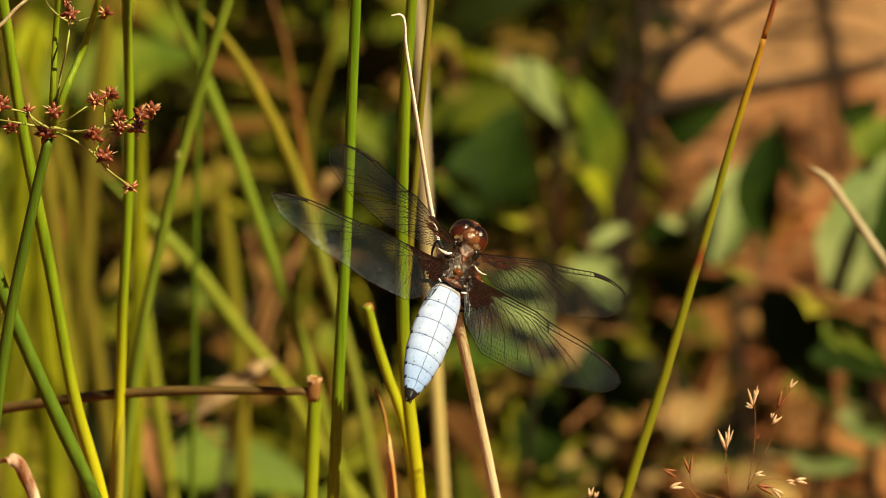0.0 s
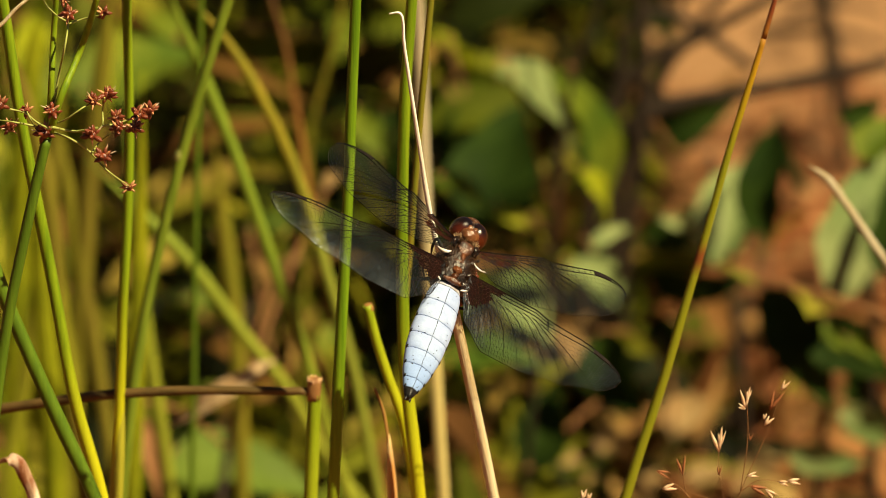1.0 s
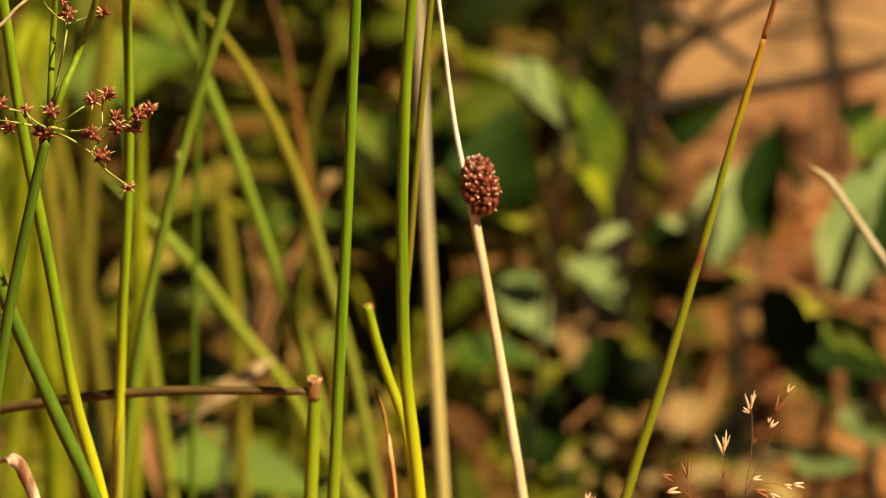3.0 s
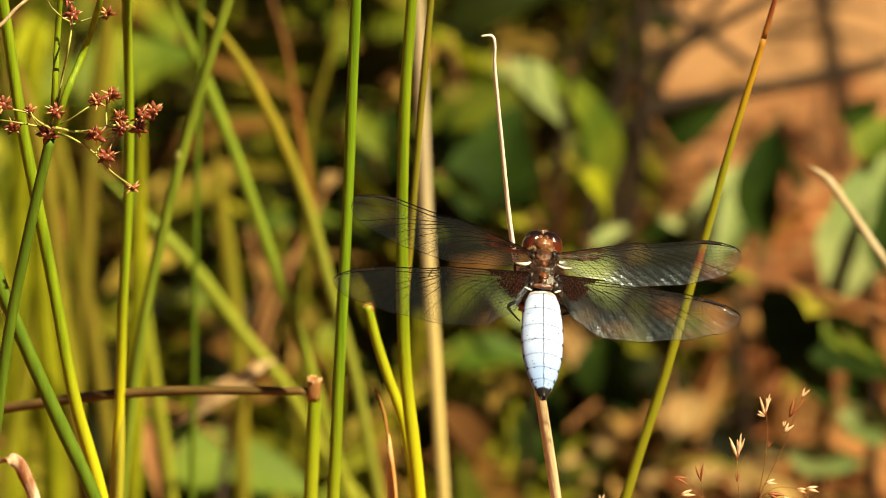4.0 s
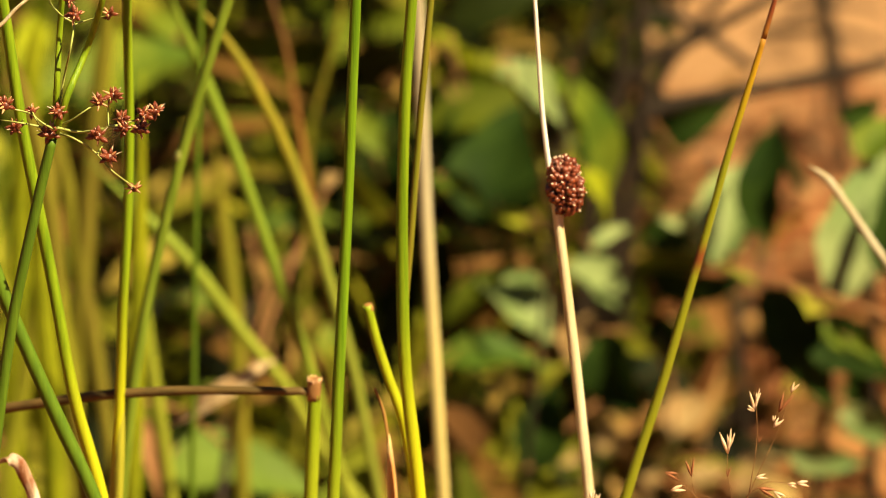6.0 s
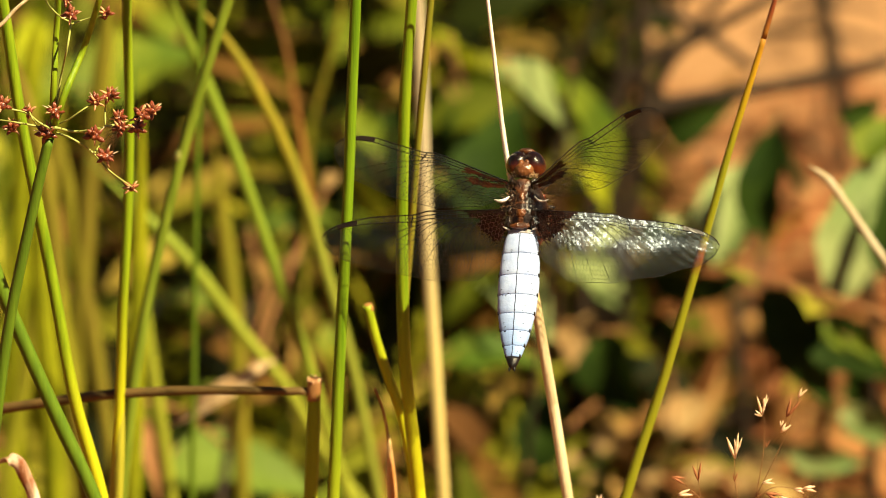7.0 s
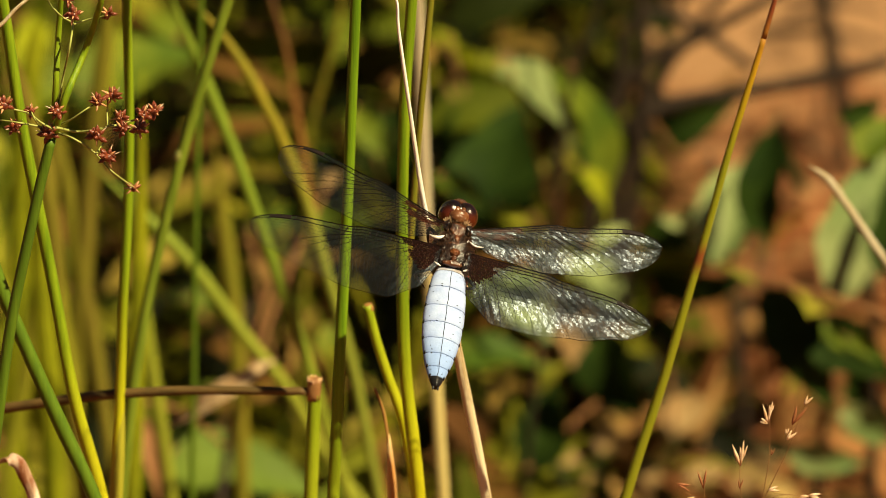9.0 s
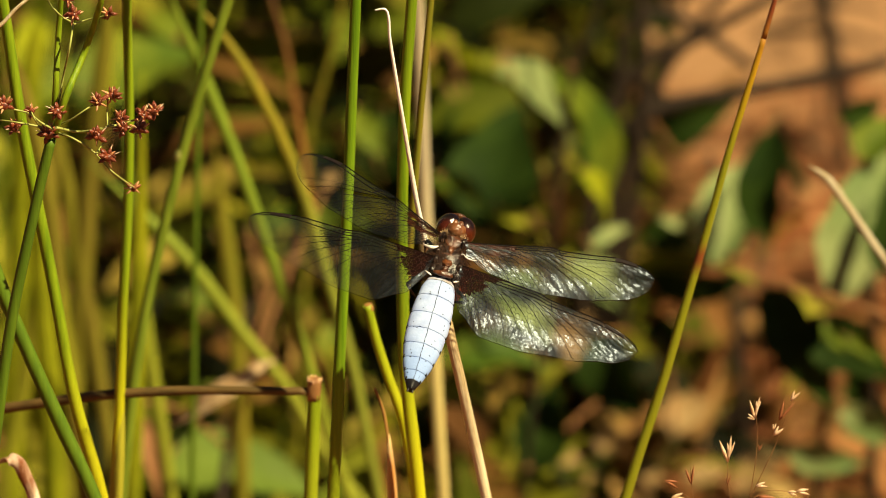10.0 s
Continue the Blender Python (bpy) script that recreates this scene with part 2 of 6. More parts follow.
M_AMBER = material("amber_wing_base", (0.034, 0.007, 0.002), 0.35, (0.005, 0.002, 0.0015), 420, (1, 1, 1), 0.6, spec=0.2, translucent=0.1, fine=(0.4, 1.8))
M_STAINVEIN = material("stain_vein", (0.055, 0.017, 0.011), 0.3, None, 900, bump=0, spec=0.4)
M_STIGMA = material("pterostigma", (0.015, 0.010, 0.008), 0.4, None, 900, bump=0)

# wing membrane: clear film with a faint gloss
M_FILM = bpy.data.materials.new("wing_film")
M_FILM.use_nodes = True
fn = M_FILM.node_tree
fn.nodes.remove(fn.nodes["Principled BSDF"])
f_t = fn.nodes.new("ShaderNodeBsdfTransparent")
f_t.inputs[0].default_value = (0.985, 0.985, 0.975, 1)
f_g = fn.nodes.new("ShaderNodeBsdfGlossy")
f_g.inputs["Roughness"].default_value = 0.20
f_d = fn.nodes.new("ShaderNodeBsdfDiffuse")
f_d.inputs[0].default_value = (0.48, 0.70, 0.76, 1)
f_c = fn.nodes.new("ShaderNodeTexCoord")
f_n = fn.nodes.new("ShaderNodeTexNoise")
f_n.inputs["Scale"].default_value = 1900
f_b = fn.nodes.new("ShaderNodeBump")
f_b.inputs["Strength"].default_value = 0.12
f_b.inputs["Distance"].default_value = 0.0003
f_w = fn.nodes.new("ShaderNodeBsdfGlossy")
f_w.inputs["Roughness"].default_value = 0.45
f_g.inputs["Color"].default_value = f_w.inputs["Color"].default_value = (0.66, 0.80, 1.0, 1)
fn.links.new(f_c.outputs["Object"], f_n.inputs["Vector"])
fn.links.new(f_n.outputs[0], f_b.inputs["Height"])
fn.links.new(f_b.outputs[0], f_g.inputs["Normal"])
film_look = f_t.outputs[0]
for layer, share in ((f_g, 0.0052), (f_w, 0.0085), (f_d, 0.0050)):
    f_m = fn.nodes.new("ShaderNodeMixShader")
    f_m.inputs[0].default_value = share
    fn.links.new(film_look, f_m.inputs[1])
    fn.links.new(layer.outputs[0], f_m.inputs[2])
    film_look = f_m.outputs[0]
fn.links.new(film_look, fn.nodes["Material Output"].inputs[0])

# ground: red-brown sandy soil, with shade painted near-black among the plants
M_GROUND = bpy.data.materials.new("sandy_soil")
M_GROUND.use_nodes = True
gn = M_GROUND.node_tree
g_b = gn.nodes["Principled BSDF"]
g_b.inputs["Roughness"].default_value = 0.95
g_b.inputs["Specular IOR Level"].default_value = 0.08
g_c = gn.nodes.new("ShaderNodeTexCoord")
g_map = gn.nodes.new("ShaderNodeMapping")
g_map.inputs["Scale"].default_value = (0.5, 1.6, 1.0)
gn.links.new(g_c.outputs["Object"], g_map.inputs[0])
g_n = [gn.nodes.new("ShaderNodeTexNoise") for _ in range(3)]
for node, sc in zip(g_n, (10.0, 45.0, 400.0)):
    node.inputs["Scale"].default_value = sc
    node.inputs["Detail"].default_value = 6
    gn.links.new(g_map.outputs[0], node.inputs["Vector"])
g_r1 = gn.nodes.new("ShaderNodeValToRGB")
g_r1.color_ramp.elements[0].position, g_r1.color_ramp.elements[0].color = 0.38, (0.21, 0.066, 0.022, 1)
g_r1.color_ramp.elements[1].position, g_r1.color_ramp.elements[1].color = 0.58, (0.36, 0.195, 0.092, 1)

def patch(centre, scale, near, far, low, high):
    """A soft-edged round patch of soil: 'low' inside, 'high' outside, with a ragged rim."""
    m = gn.nodes.new("ShaderNodeMapping")
    m.vector_type = 'POINT'
    m.inputs["Location"].default_value = (-centre[0] * scale[0], -centre[1] * scale[1], 0)
    m.inputs["Scale"].default_value = (scale[0], scale[1], 0)
    gn.links.new(g_c.outputs["Object"], m.inputs[0])
    d = gn.nodes.new("ShaderNodeVectorMath")
    d.operation = 'LENGTH'
    gn.links.new(m.outputs[0], d.inputs[0])
    w = gn.nodes.new("ShaderNodeMath")
    w.operation = 'MULTIPLY_ADD'
    w.inputs[1].default_value = 0.16
    gn.links.new(g_n[1].outputs[0], w.inputs[0])
    w2 = gn.nodes.new("ShaderNodeMath")
    w2.operation = 'MULTIPLY_ADD'
    w2.inputs[1].default_value = 0.30
    gn.links.new(g_n[0].outputs[0], w2.inputs[0])
    gn.links.new(d.outputs["Value"], w2.inputs[2])
    gn.links.new(w2.outputs[0], w.inputs[2])
    r = gn.nodes.new("ShaderNodeMapRange")
    r.interpolation_type = 'SMOOTHSTEP'
    r.inputs[1].default_value, r.inputs[2].default_value = near + 0.23, far + 0.23
    r.inputs[3].default_value, r.inputs[4].default_value = low, high
    gn.links.new(w.outputs[0], r.inputs[0])
    return r.outputs[0]


# pale loose sand in one spot, broad darker and paler spots further out
g_far = patch((0.15, 1.03), (1 / 0.24, 1 / 0.18), 0.72, 0.98, 0.20, 0.0)
g_wide = gn.nodes.new("ShaderNodeTexNoise")
g_wide.inputs["Scale"].default_value = 1.7
g_wide.inputs["Detail"].default_value = 4
gn.links.new(g_c.outputs["Object"], g_wide.inputs["Vector"])
g_wr = gn.nodes.new("ShaderNodeMapRange")
g_wr.inputs[1].default_value, g_wr.inputs[2].default_value = 0.3, 0.7
g_wr.inputs[3].default_value, g_wr.inputs[4].default_value = -0.10, 0.10
gn.links.new(g_wide.outputs[0], g_wr.inputs[0])
g_sum = gn.nodes.new("ShaderNodeMath")
gn.links.new(g_far, g_sum.inputs[0])
gn.links.new(g_wr.outputs[0], g_sum.inputs[1])
g_add = gn.nodes.new("ShaderNodeMath")
g_soft = gn.nodes.new("ShaderNodeMath")
g_soft.operation = 'MULTIPLY_ADD'
g_soft.inputs[1].default_value, g_soft.inputs[2].default_value = 0.35, 0.07
gn.links.new(g_n[0].outputs[0], g_soft.inputs[0])
g_fine = gn.nodes.new("ShaderNodeMath")
g_fine.operation = 'MULTIPLY_ADD'
g_fine.inputs[1].default_value = 0.30
gn.links.new(g_n[1].outputs[0], g_fine.inputs[0])
gn.links.new(g_soft.outputs[0], g_fine.inputs[2])
gn.links.new(g_fine.outputs[0], g_add.inputs[0])
gn.links.new(g_sum.outputs[0], g_add.inputs[1])
gn.links.new(g_add.outputs[0], g_r1.inputs[0])
# shade painted into the soil colour under the clump of plants
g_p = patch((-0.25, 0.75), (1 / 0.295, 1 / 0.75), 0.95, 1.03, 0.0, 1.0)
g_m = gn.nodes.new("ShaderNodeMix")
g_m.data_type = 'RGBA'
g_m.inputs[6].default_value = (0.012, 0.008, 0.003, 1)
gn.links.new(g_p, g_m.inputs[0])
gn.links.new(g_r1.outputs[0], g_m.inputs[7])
g_h = gn.nodes.new("ShaderNodeHueSaturation")
g_v = gn.nodes.new("ShaderNodeMapRange")
g_v.inputs[3].default_value, g_v.inputs[4].default_value = 0.55, 1.35
gn.links.new(g_n[2].outputs[0], g_v.inputs[0])
gn.links.new(g_v.outputs[0], g_h.inputs["Value"])
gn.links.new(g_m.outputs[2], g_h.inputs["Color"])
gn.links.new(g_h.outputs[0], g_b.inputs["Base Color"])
g_bp = gn.nodes.new("ShaderNodeBump")
g_bp.inputs["Distance"].default_value = 0.003
gn.links.new(g_n[2].outputs[0], g_bp.inputs["Height"])
gn.links.new(g_bp.outputs[0], g_b.inputs["Normal"])


# ---- mesh helpers ----
def spline(pts, n):
    """Centripetal Catmull-Rom through pts, n steps a span."""
    P = [Vector(p) for p in pts]
    P = [P[0] * 2 - P[1]] + P + [P[-1] * 2 - P[-2]]
    out = []
    for i in range(1, len(P) - 2):
        a, b, c, d = P[i - 1:i + 3]
        t1 = (b - a).length ** 0.5 + 1e-9
        t2 = t1 + (c - b).length ** 0.5 + 1e-9
        t3 = t2 + (d - c).length ** 0.5 + 1e-9
        for k in range(n):
            t = t1 + (t2 - t1) * k / n
            u = a * ((t1 - t) / t1) + b * (t / t1)
            v = b * ((t2 - t) / (t2 - t1)) + c * ((t - t1) / (t2 - t1))
            w = c * ((t3 - t) / (t3 - t2)) + d * ((t - t2) / (t3 - t2))
            p = u * ((t2 - t) / t2) + v * (t / t2)
            q = v * ((t3 - t) / (t3 - t1)) + w * ((t - t1) / (t3 - t1))
            out.append(p * ((t2 - t) / (t2 - t1)) + q * ((t - t1) / (t2 - t1)))
    out.append(P[-2])
    return out


class Build:
    """Collects vertices and faces of one mesh."""

    def __init__(self):
        self.v, self.f = [], []

    def ring_tube(self, path, radii, sides=8, flat=1.0, side_dir=None):
        """A closed tube along path; flat squeezes it across side_dir."""
        n0 = len(self.v)
        m = len(path)
        ref = Vector(side_dir) if side_dir else Vector((1, 0.2, 0.1))
        for i, p in enumerate(path):
            d = (path[min(i + 1, m - 1)] - path[max(i - 1, 0)]).normalized()
            u = (ref - d * ref.dot(d)).normalized()
            w = d.cross(u)
            r = radii[i] if isinstance(radii, (list, tuple)) else radii
            for k in range(sides):
                a = 2 * math.pi * k / sides
                self.v.append(p + u * (math.cos(a) * r) + w * (math.sin(a) * r * flat))
        for i in range(m - 1):
            for k in range(sides):
                a, b = n0 + i * sides + k, n0 + i * sides + (k + 1) % sides
                self.f.append((a, b, b + sides, a + sides))
        self.f.append(tuple(n0 + k for k in reversed(range(sides))))
        self.f.append(tuple(n0 + (m - 1) * sides + k for k in range(sides)))
        return self

    def blob(self, c, r, turn=None, seg=10, rings=6):
        """An ellipsoid at c with half axes r."""
        n0 = len(self.v)
        turn = turn or Matrix.Identity(3)
        c = Vector(c)
        for i in range(1, rings):
            th = math.pi * i / rings
            for k in range(seg):
                a = 2 * math.pi * k / seg
                self.v.append(c + turn @ Vector((r[0] * math.sin(th) * math.cos(a), r[1] * math.sin(th) * math.sin(a), r[2] * math.cos(th))))
        top, bot = len(self.v), len(self.v) + 1
        self.v += [c + turn @ Vector((0, 0, r[2])), c + turn @ Vector((0, 0, -r[2]))]
        for i in range(rings - 2):
            for k in range(seg):
                a, b = n0 + i * seg + k, n0 + i * seg + (k + 1) % seg
                self.f.append((a, a + seg, b + seg, b))
        for k in range(seg):
            self.f.append((top, n0 + k, n0 + (k + 1) % seg))
            e = n0 + (rings - 2) * seg
            self.f.append((bot, e + (k + 1) % seg, e + k))
        return self

    def spindle(self, a, b, r, sides=5, belly=0.4):
        """A pointed capsule from a to b."""
        a, b = Vector(a), Vector(b)
        path = [a, a.lerp(b, belly * 0.5), a.lerp(b, belly), a.lerp(b, 0.78), b]
        return self.ring_tube(path, [r * 0.35, r * 0.85, r, r * 0.55, r * 0.06], sides)

    def prism(self, a, b, r):
        """A thin three-sided bar, for wing veins."""
        a, b = Vector(a), Vector(b)
        d = (b - a)
        if d.length < 1e-7:
            return self
        d.normalize()
        u = Vector((0, 0, 1))
        w = d.cross(u).normalized()
        n0 = len(self.v)
        for p in (a, b):
            self.v += [p + u * r, p - u * r * 0.6 + w * r, p - u * r * 0.6 - w * r]
        for k in range(3):
            j = (k + 1) % 3
            self.f.append((n0 + k, n0 + j, n0 + 3 + j, n0 + 3 + k))
        return self

    def mesh(self, name, mat, smooth=True):
        me = bpy.data.meshes.new(name)
        me.from_pydata([tuple(p) for p in self.v], [], self.f)
        me.materials.append(mat)
        if smooth:
            me.polygons.foreach_set("use_smooth", [len(f) < 5 for f in self.f])
        me.update()
        return me


def part(name, build, mat, parent, label="", smooth=True):
    """One mesh object under a thing or a part."""
    ob = new(name, build if isinstance(build, bpy.types.Mesh) else build.mesh(name, mat, smooth))
    ob.parent = parent
    if label:
        ob["label"] = label
    return ob


def empty(name, m):
    ob = new(name)
    ob.empty_display_size = 0.01
    ob.matrix_basis = m
    return ob


def shift(pts, base):
    return [Vector(p) - Vector(base) for p in pts]


def stem(name, label, category, mat, pts, r_base, r_tip, sides=10, flat=1.0, group="", nodes=(), tip_from=0, tip_mat=None):
    """A tapering stem that grows from pts[0] on the ground through the other points."""
    path = spline(shift(pts, pts[0]), 7)
    n = len(path) - 1
    rad = [r_base + (r_tip - r_base) * (i / n) ** 0.8 for i in range(n + 1)]
    rad = [r * (1 + 0.05 * noise.noise(p * 90 + Vector((r_base * 9e4, 0, 0)))) for r, p in zip(rad, path)]
    path = [p + Vector((noise.noise(p * 35), noise.noise(p * 35 + Vector((5, 5, 5))), 0)) * 0.0003 for p in path]
    thing = tagged(empty(name, pose(*pts[0])), label, category, group)
    k = int(n * tip_from) if tip_from else n
    part("culm", Build().ring_tube(path[:k + 1], rad[:k + 1], sides, flat), mat, thing)
    if tip_from:
        part("tip", Build().ring_tube(path[k:], rad[k:], sides, flat), tip_mat, thing)
    for a, b, r, m, part_name, part_label in nodes:
        q = [Vector(a) - Vector(pts[0]), (Vector(a) + Vector(b)) * 0.5 - Vector(pts[0]), Vector(b) - Vector(pts[0])]
        if part_name == "torn_end":
            fibre = random.Random(2)
            tb = Build()
            tb.ring_tube([q[2], q[2].lerp(q[1], 0.5), q[1], q[1].lerp(q[0], 0.6), q[0]], [r * 1.03, r * 1.05, r * 1.08, r * 1.05, r * 0.92], 12)
            end = part(part_name, tb, M_STUMP, thing, part_label)
            fb = Build()
            for k in range(16):
                w = Vector((math.cos(k * 1.9), math.sin(k * 1.9), 0)) * r * fibre.uniform(0.7, 1.0)
                fb.spindle(q[0] + w - Vector((0, 0, 0.0008)), q[0] + w * fibre.uniform(0.9, 1.25) + Vector((0, 0, fibre.uniform(0.0, 0.0005))), r * fibre.uniform(0.10, 0.2), 5)
            part("torn_fibre", fb, m, end, "pale torn fibres")
        else:
            part(part_name, Build().ring_tube(spline(q, 4), [r * f for f in ((0.2, 0.45, 0.66, 0.82, 0.92, 0.98, 1.0, 1.0, 0.9) if part_name == "sheath" else (0.74, 0.84, 0.92, 0.97, 1.0, 0.99, 0.95, 0.88, 0.78))], 12), m, thing, part_label)
    return thing


def blade(name, label, category, mat, pts, half, group="", fold=0.35):
    """A long folded grass leaf with a keel and real thickness."""
    path = spline(shift(pts, pts[0]), 7)
    n = len(path) - 1
    b = Build()
    for i, p in enumerate(path):
        d = (path[min(i + 1, n)] - path[max(i - 1, 0)]).normalized()
        u = Vector((1, 0.25, 0))
        u = (u - d * u.dot(d)).normalized()
        w = d.cross(u)
        h = half * min(1.0, 0.75 + 0.5 * i / n) * (1 if i < n * 0.8 else max(0.06, (1 - (i / n - 0.8) / 0.2)))
        th = 0.00018
        b.v += [p - u * h + w * h * fold, p + w * th, p + u * h + w * h * fold, p + u * h + w * (h * fold - th), p - w * th, p - u * h + w * (h * fold - th)]
    for i in range(n):
        for k in range(6):
            j = (k + 1) % 6
            b.f.append((i * 6 + k, i * 6 + j, i * 6 + 6 + j, i * 6 + 6 + k))
    b.f.append(tuple(range(5, -1, -1)))
    b.f.append(tuple(n * 6 + k for k in range(6)))
    thing = tagged(empty(name, pose(*pts[0])), label, category, group)
    part("leaf_blade", b.mesh("leaf_blade", mat), None, thing)
    part("midrib", Build().ring_tube([p - Vector((0, 0.0001, 0)) for p in path[:-2]], [half * 0.13 * (1 - 0.7 * i / n) for i in range(n - 1)], 6), mat, thing)
    return thing


def leaf_shape(b, c, along, face, length, width, curl=0.45, fold=0.4, steps=7, rough=0.12):
    """One pointed, wavy leaf blade, centred on c, folded along its midrib."""
    along = Vector(along).normalized()
    face = Vector(face)
    face = (face - along * face.dot(along)).normalized()
    side = along.cross(face)
    n0 = len(b.v)
    key = Vector(c) * 300
    for i in range(steps + 1):
        t = i / steps
        w = width * 0.5 * (math.sin(math.pi * t ** 0.75) ** 0.9 * (1.12 - 0.3 * t) if 0 < t < 1 else 0.02)
        wl = w * (1 + rough * 2.2 * noise.noise(key + Vector((t * 6, 0, 0))))
        wr = w * (1 + rough * 2.2 * noise.noise(key + Vector((t * 6, 9, 0))))
        p = Vector(c) + along * (length * (t - 0.5)) - face * (curl * length * (t - 0.5) ** 2) + side * (0.05 * length * math.sin(t * 3 + key.x))
        wave = face * (w * 0.18 * math.sin(t * 9 + key.y))
        b.v += [p - side * wl + face * (w * fold) + wave, p - side * wl * 0.5 + face * (w * fold * 0.4), p, p + side * wr * 0.5 + face * (w * fold * 0.4), p + side * wr + face * (w * fold) - wave]
    for i in range(steps):
        for k in range(4):
            a = n0 + i * 5 + k
            b.f.append((a, a + 1, a + 6, a + 5))
    return b


# ---- ground ----
gb = Build()
NG = 60
span = [-400, -120, -40, -12, -4, -1.6] + [-0.6 + 1.8 * k / NG for k in range(NG + 1)] + [2.4, 5, 14, 45, 130, 400]
for yy in span:
    for xx in [v - 0.3 if -1 < v < 1.3 else v for v in span]:
        near = max(0.0, 1 - max(abs(xx), abs(yy - 0.6)) / 1.5)
        hgt = near * (0.010 * noise.noise(Vector((xx * 9, yy * 9, 0))) + 0.004 * noise.noise(Vector((xx * 40, yy * 40, 3))))
        gb.v.append(Vector((xx, yy, hgt)))
W = len(span)
for j in range(W - 1):
    for i in range(W - 1):
        gb.f.append((j * W + i, j * W + i + 1, (j + 1) * W + i + 1, (j + 1) * W + i))
ground = tagged(new("ground", gb.mesh("ground", M_GROUND)), "reddish sandy soil, its colour darkened for shade under plants", "ground", kind="structure")

PERCH_BASE = (0.0585, -0.0011, 0.0000)
LOWER, SEED_AT = 0.1950, 0.0928
JOINTED_BASE = (-0.1093, -0.0260, -0.0030)
GRASS_BASE = (0.0368, -0.0350, -0.0020)


# ---- the dry rush that carries the seed head ----
def perch_rush():
    thing = tagged(empty("compact_rush", pose(*PERCH_BASE)), "bleached dry rush with a brown seed head, swaying", "rush")
    low = spline([(0, 0, 0), (0.0006, 0, LOWER * 0.5), (0, 0, LOWER)], 8)
    part("lower_stem", Build().ring_tube(low, [0.00116 - 0.00010 * i / (len(low) - 1) for i in range(len(low))], 10), M_STEMDRY, thing)
    up = spline([(0, 0, -0.002), (0.0004, 0, SEED_AT * 0.5), (0, 0, SEED_AT - 0.003)], 10)
    upper = part("upper_stem", Build().ring_tube(up, [0.00106 - 0.00012 * i / (len(up) - 1) for i in range(len(up))], 10), M_STEMDRY, thing)
    upper.location = (0, 0, LOWER)
    # the bract goes on past the seed head as a thin bleached point with a hooked end
    tip = spline([(-0.0004, 0, SEED_AT - 0.004), (-0.0007, 0, SEED_AT + 0.009), (-0.0001, 0, SEED_AT + 0.026), (0.0007, 0, SEED_AT + 0.0440),
                  (0.0011, 0, SEED_AT + 0.0503), (-0.0008, 0, SEED_AT + 0.0506)], 6)
    n = len(tip) - 1
    part("bract_tip", Build().ring_tube(tip, [0.00056 * (1 - 0.74 * (i / n) ** 0.9) * (1 + 0.12 * noise.noise(Vector((0, 0, i * 0.6)))) for i in range(n + 1)], 8), M_STEMWHITE, upper,
         "thin bleached bract with hooked end")
    rng = random.Random(5)
    mid = Vector((0.0020, -0.0005, SEED_AT - 0.0033))
    part("seed_head", Build().blob(mid, (0.0028, 0.0029, 0.0048)), M_SEED, upper, "dense glossy red-brown seed head")
    fl = [Build().spindle((0, 0, 0), (0, 0, 0.0016), r, 7, 0.62).mesh("floret", M_SEED) for r in (0.00062, 0.00078)]
    aw = Build().spindle((0, 0, 0), (0, 0, 0.0006), 0.00020, 5, 0.4).mesh("awn", M_AWN)
    count = 190
    for k in range(count):
        zz = 1 - 2 * (k + 0.5) / count
        ph = k * 2.399963
        d = Vector((math.sqrt(1 - zz * zz) * math.cos(ph), math.sqrt(1 - zz * zz) * math.sin(ph), zz))
        p = mid + Vector((d.x * 0.0030, d.y * 0.0031, d.z * 0.0050)) * rng.uniform(0.92, 1.06)
        q = (d + Vector((rng.uniform(-.5, .5), rng.uniform(-.5, .5), rng.uniform(-.2, .7)))).to_track_quat('Z', 'X')
        f = part("floret", fl[k % 2], None, upper)
        f.matrix_basis = Matrix.LocRotScale(p - d * 0.0006, q, Vector((1, 1, 1)) * rng.uniform(0.7, 1.1))
        if rng.random() < 0.22 and d.x + d.z > -0.5:
            g = part("awn", aw, None, upper)
            g.matrix_basis = Matrix.LocRotScale(p + q @ Vector((0.0003, 0, 0.0006)), q, None)
    return thing, upper


# ---- the dragonfly ----
def interp(x, pts):
    for (x0, y0), (x1, y1) in zip(pts, pts[1:]):
        if x <= x1:
            k = (x - x0) / (x1 - x0)
            k = k * k * (3 - 2 * k) * 0.5 + k * 0.5
            return y0 + (y1 - y0) * k
    return pts[-1][1]


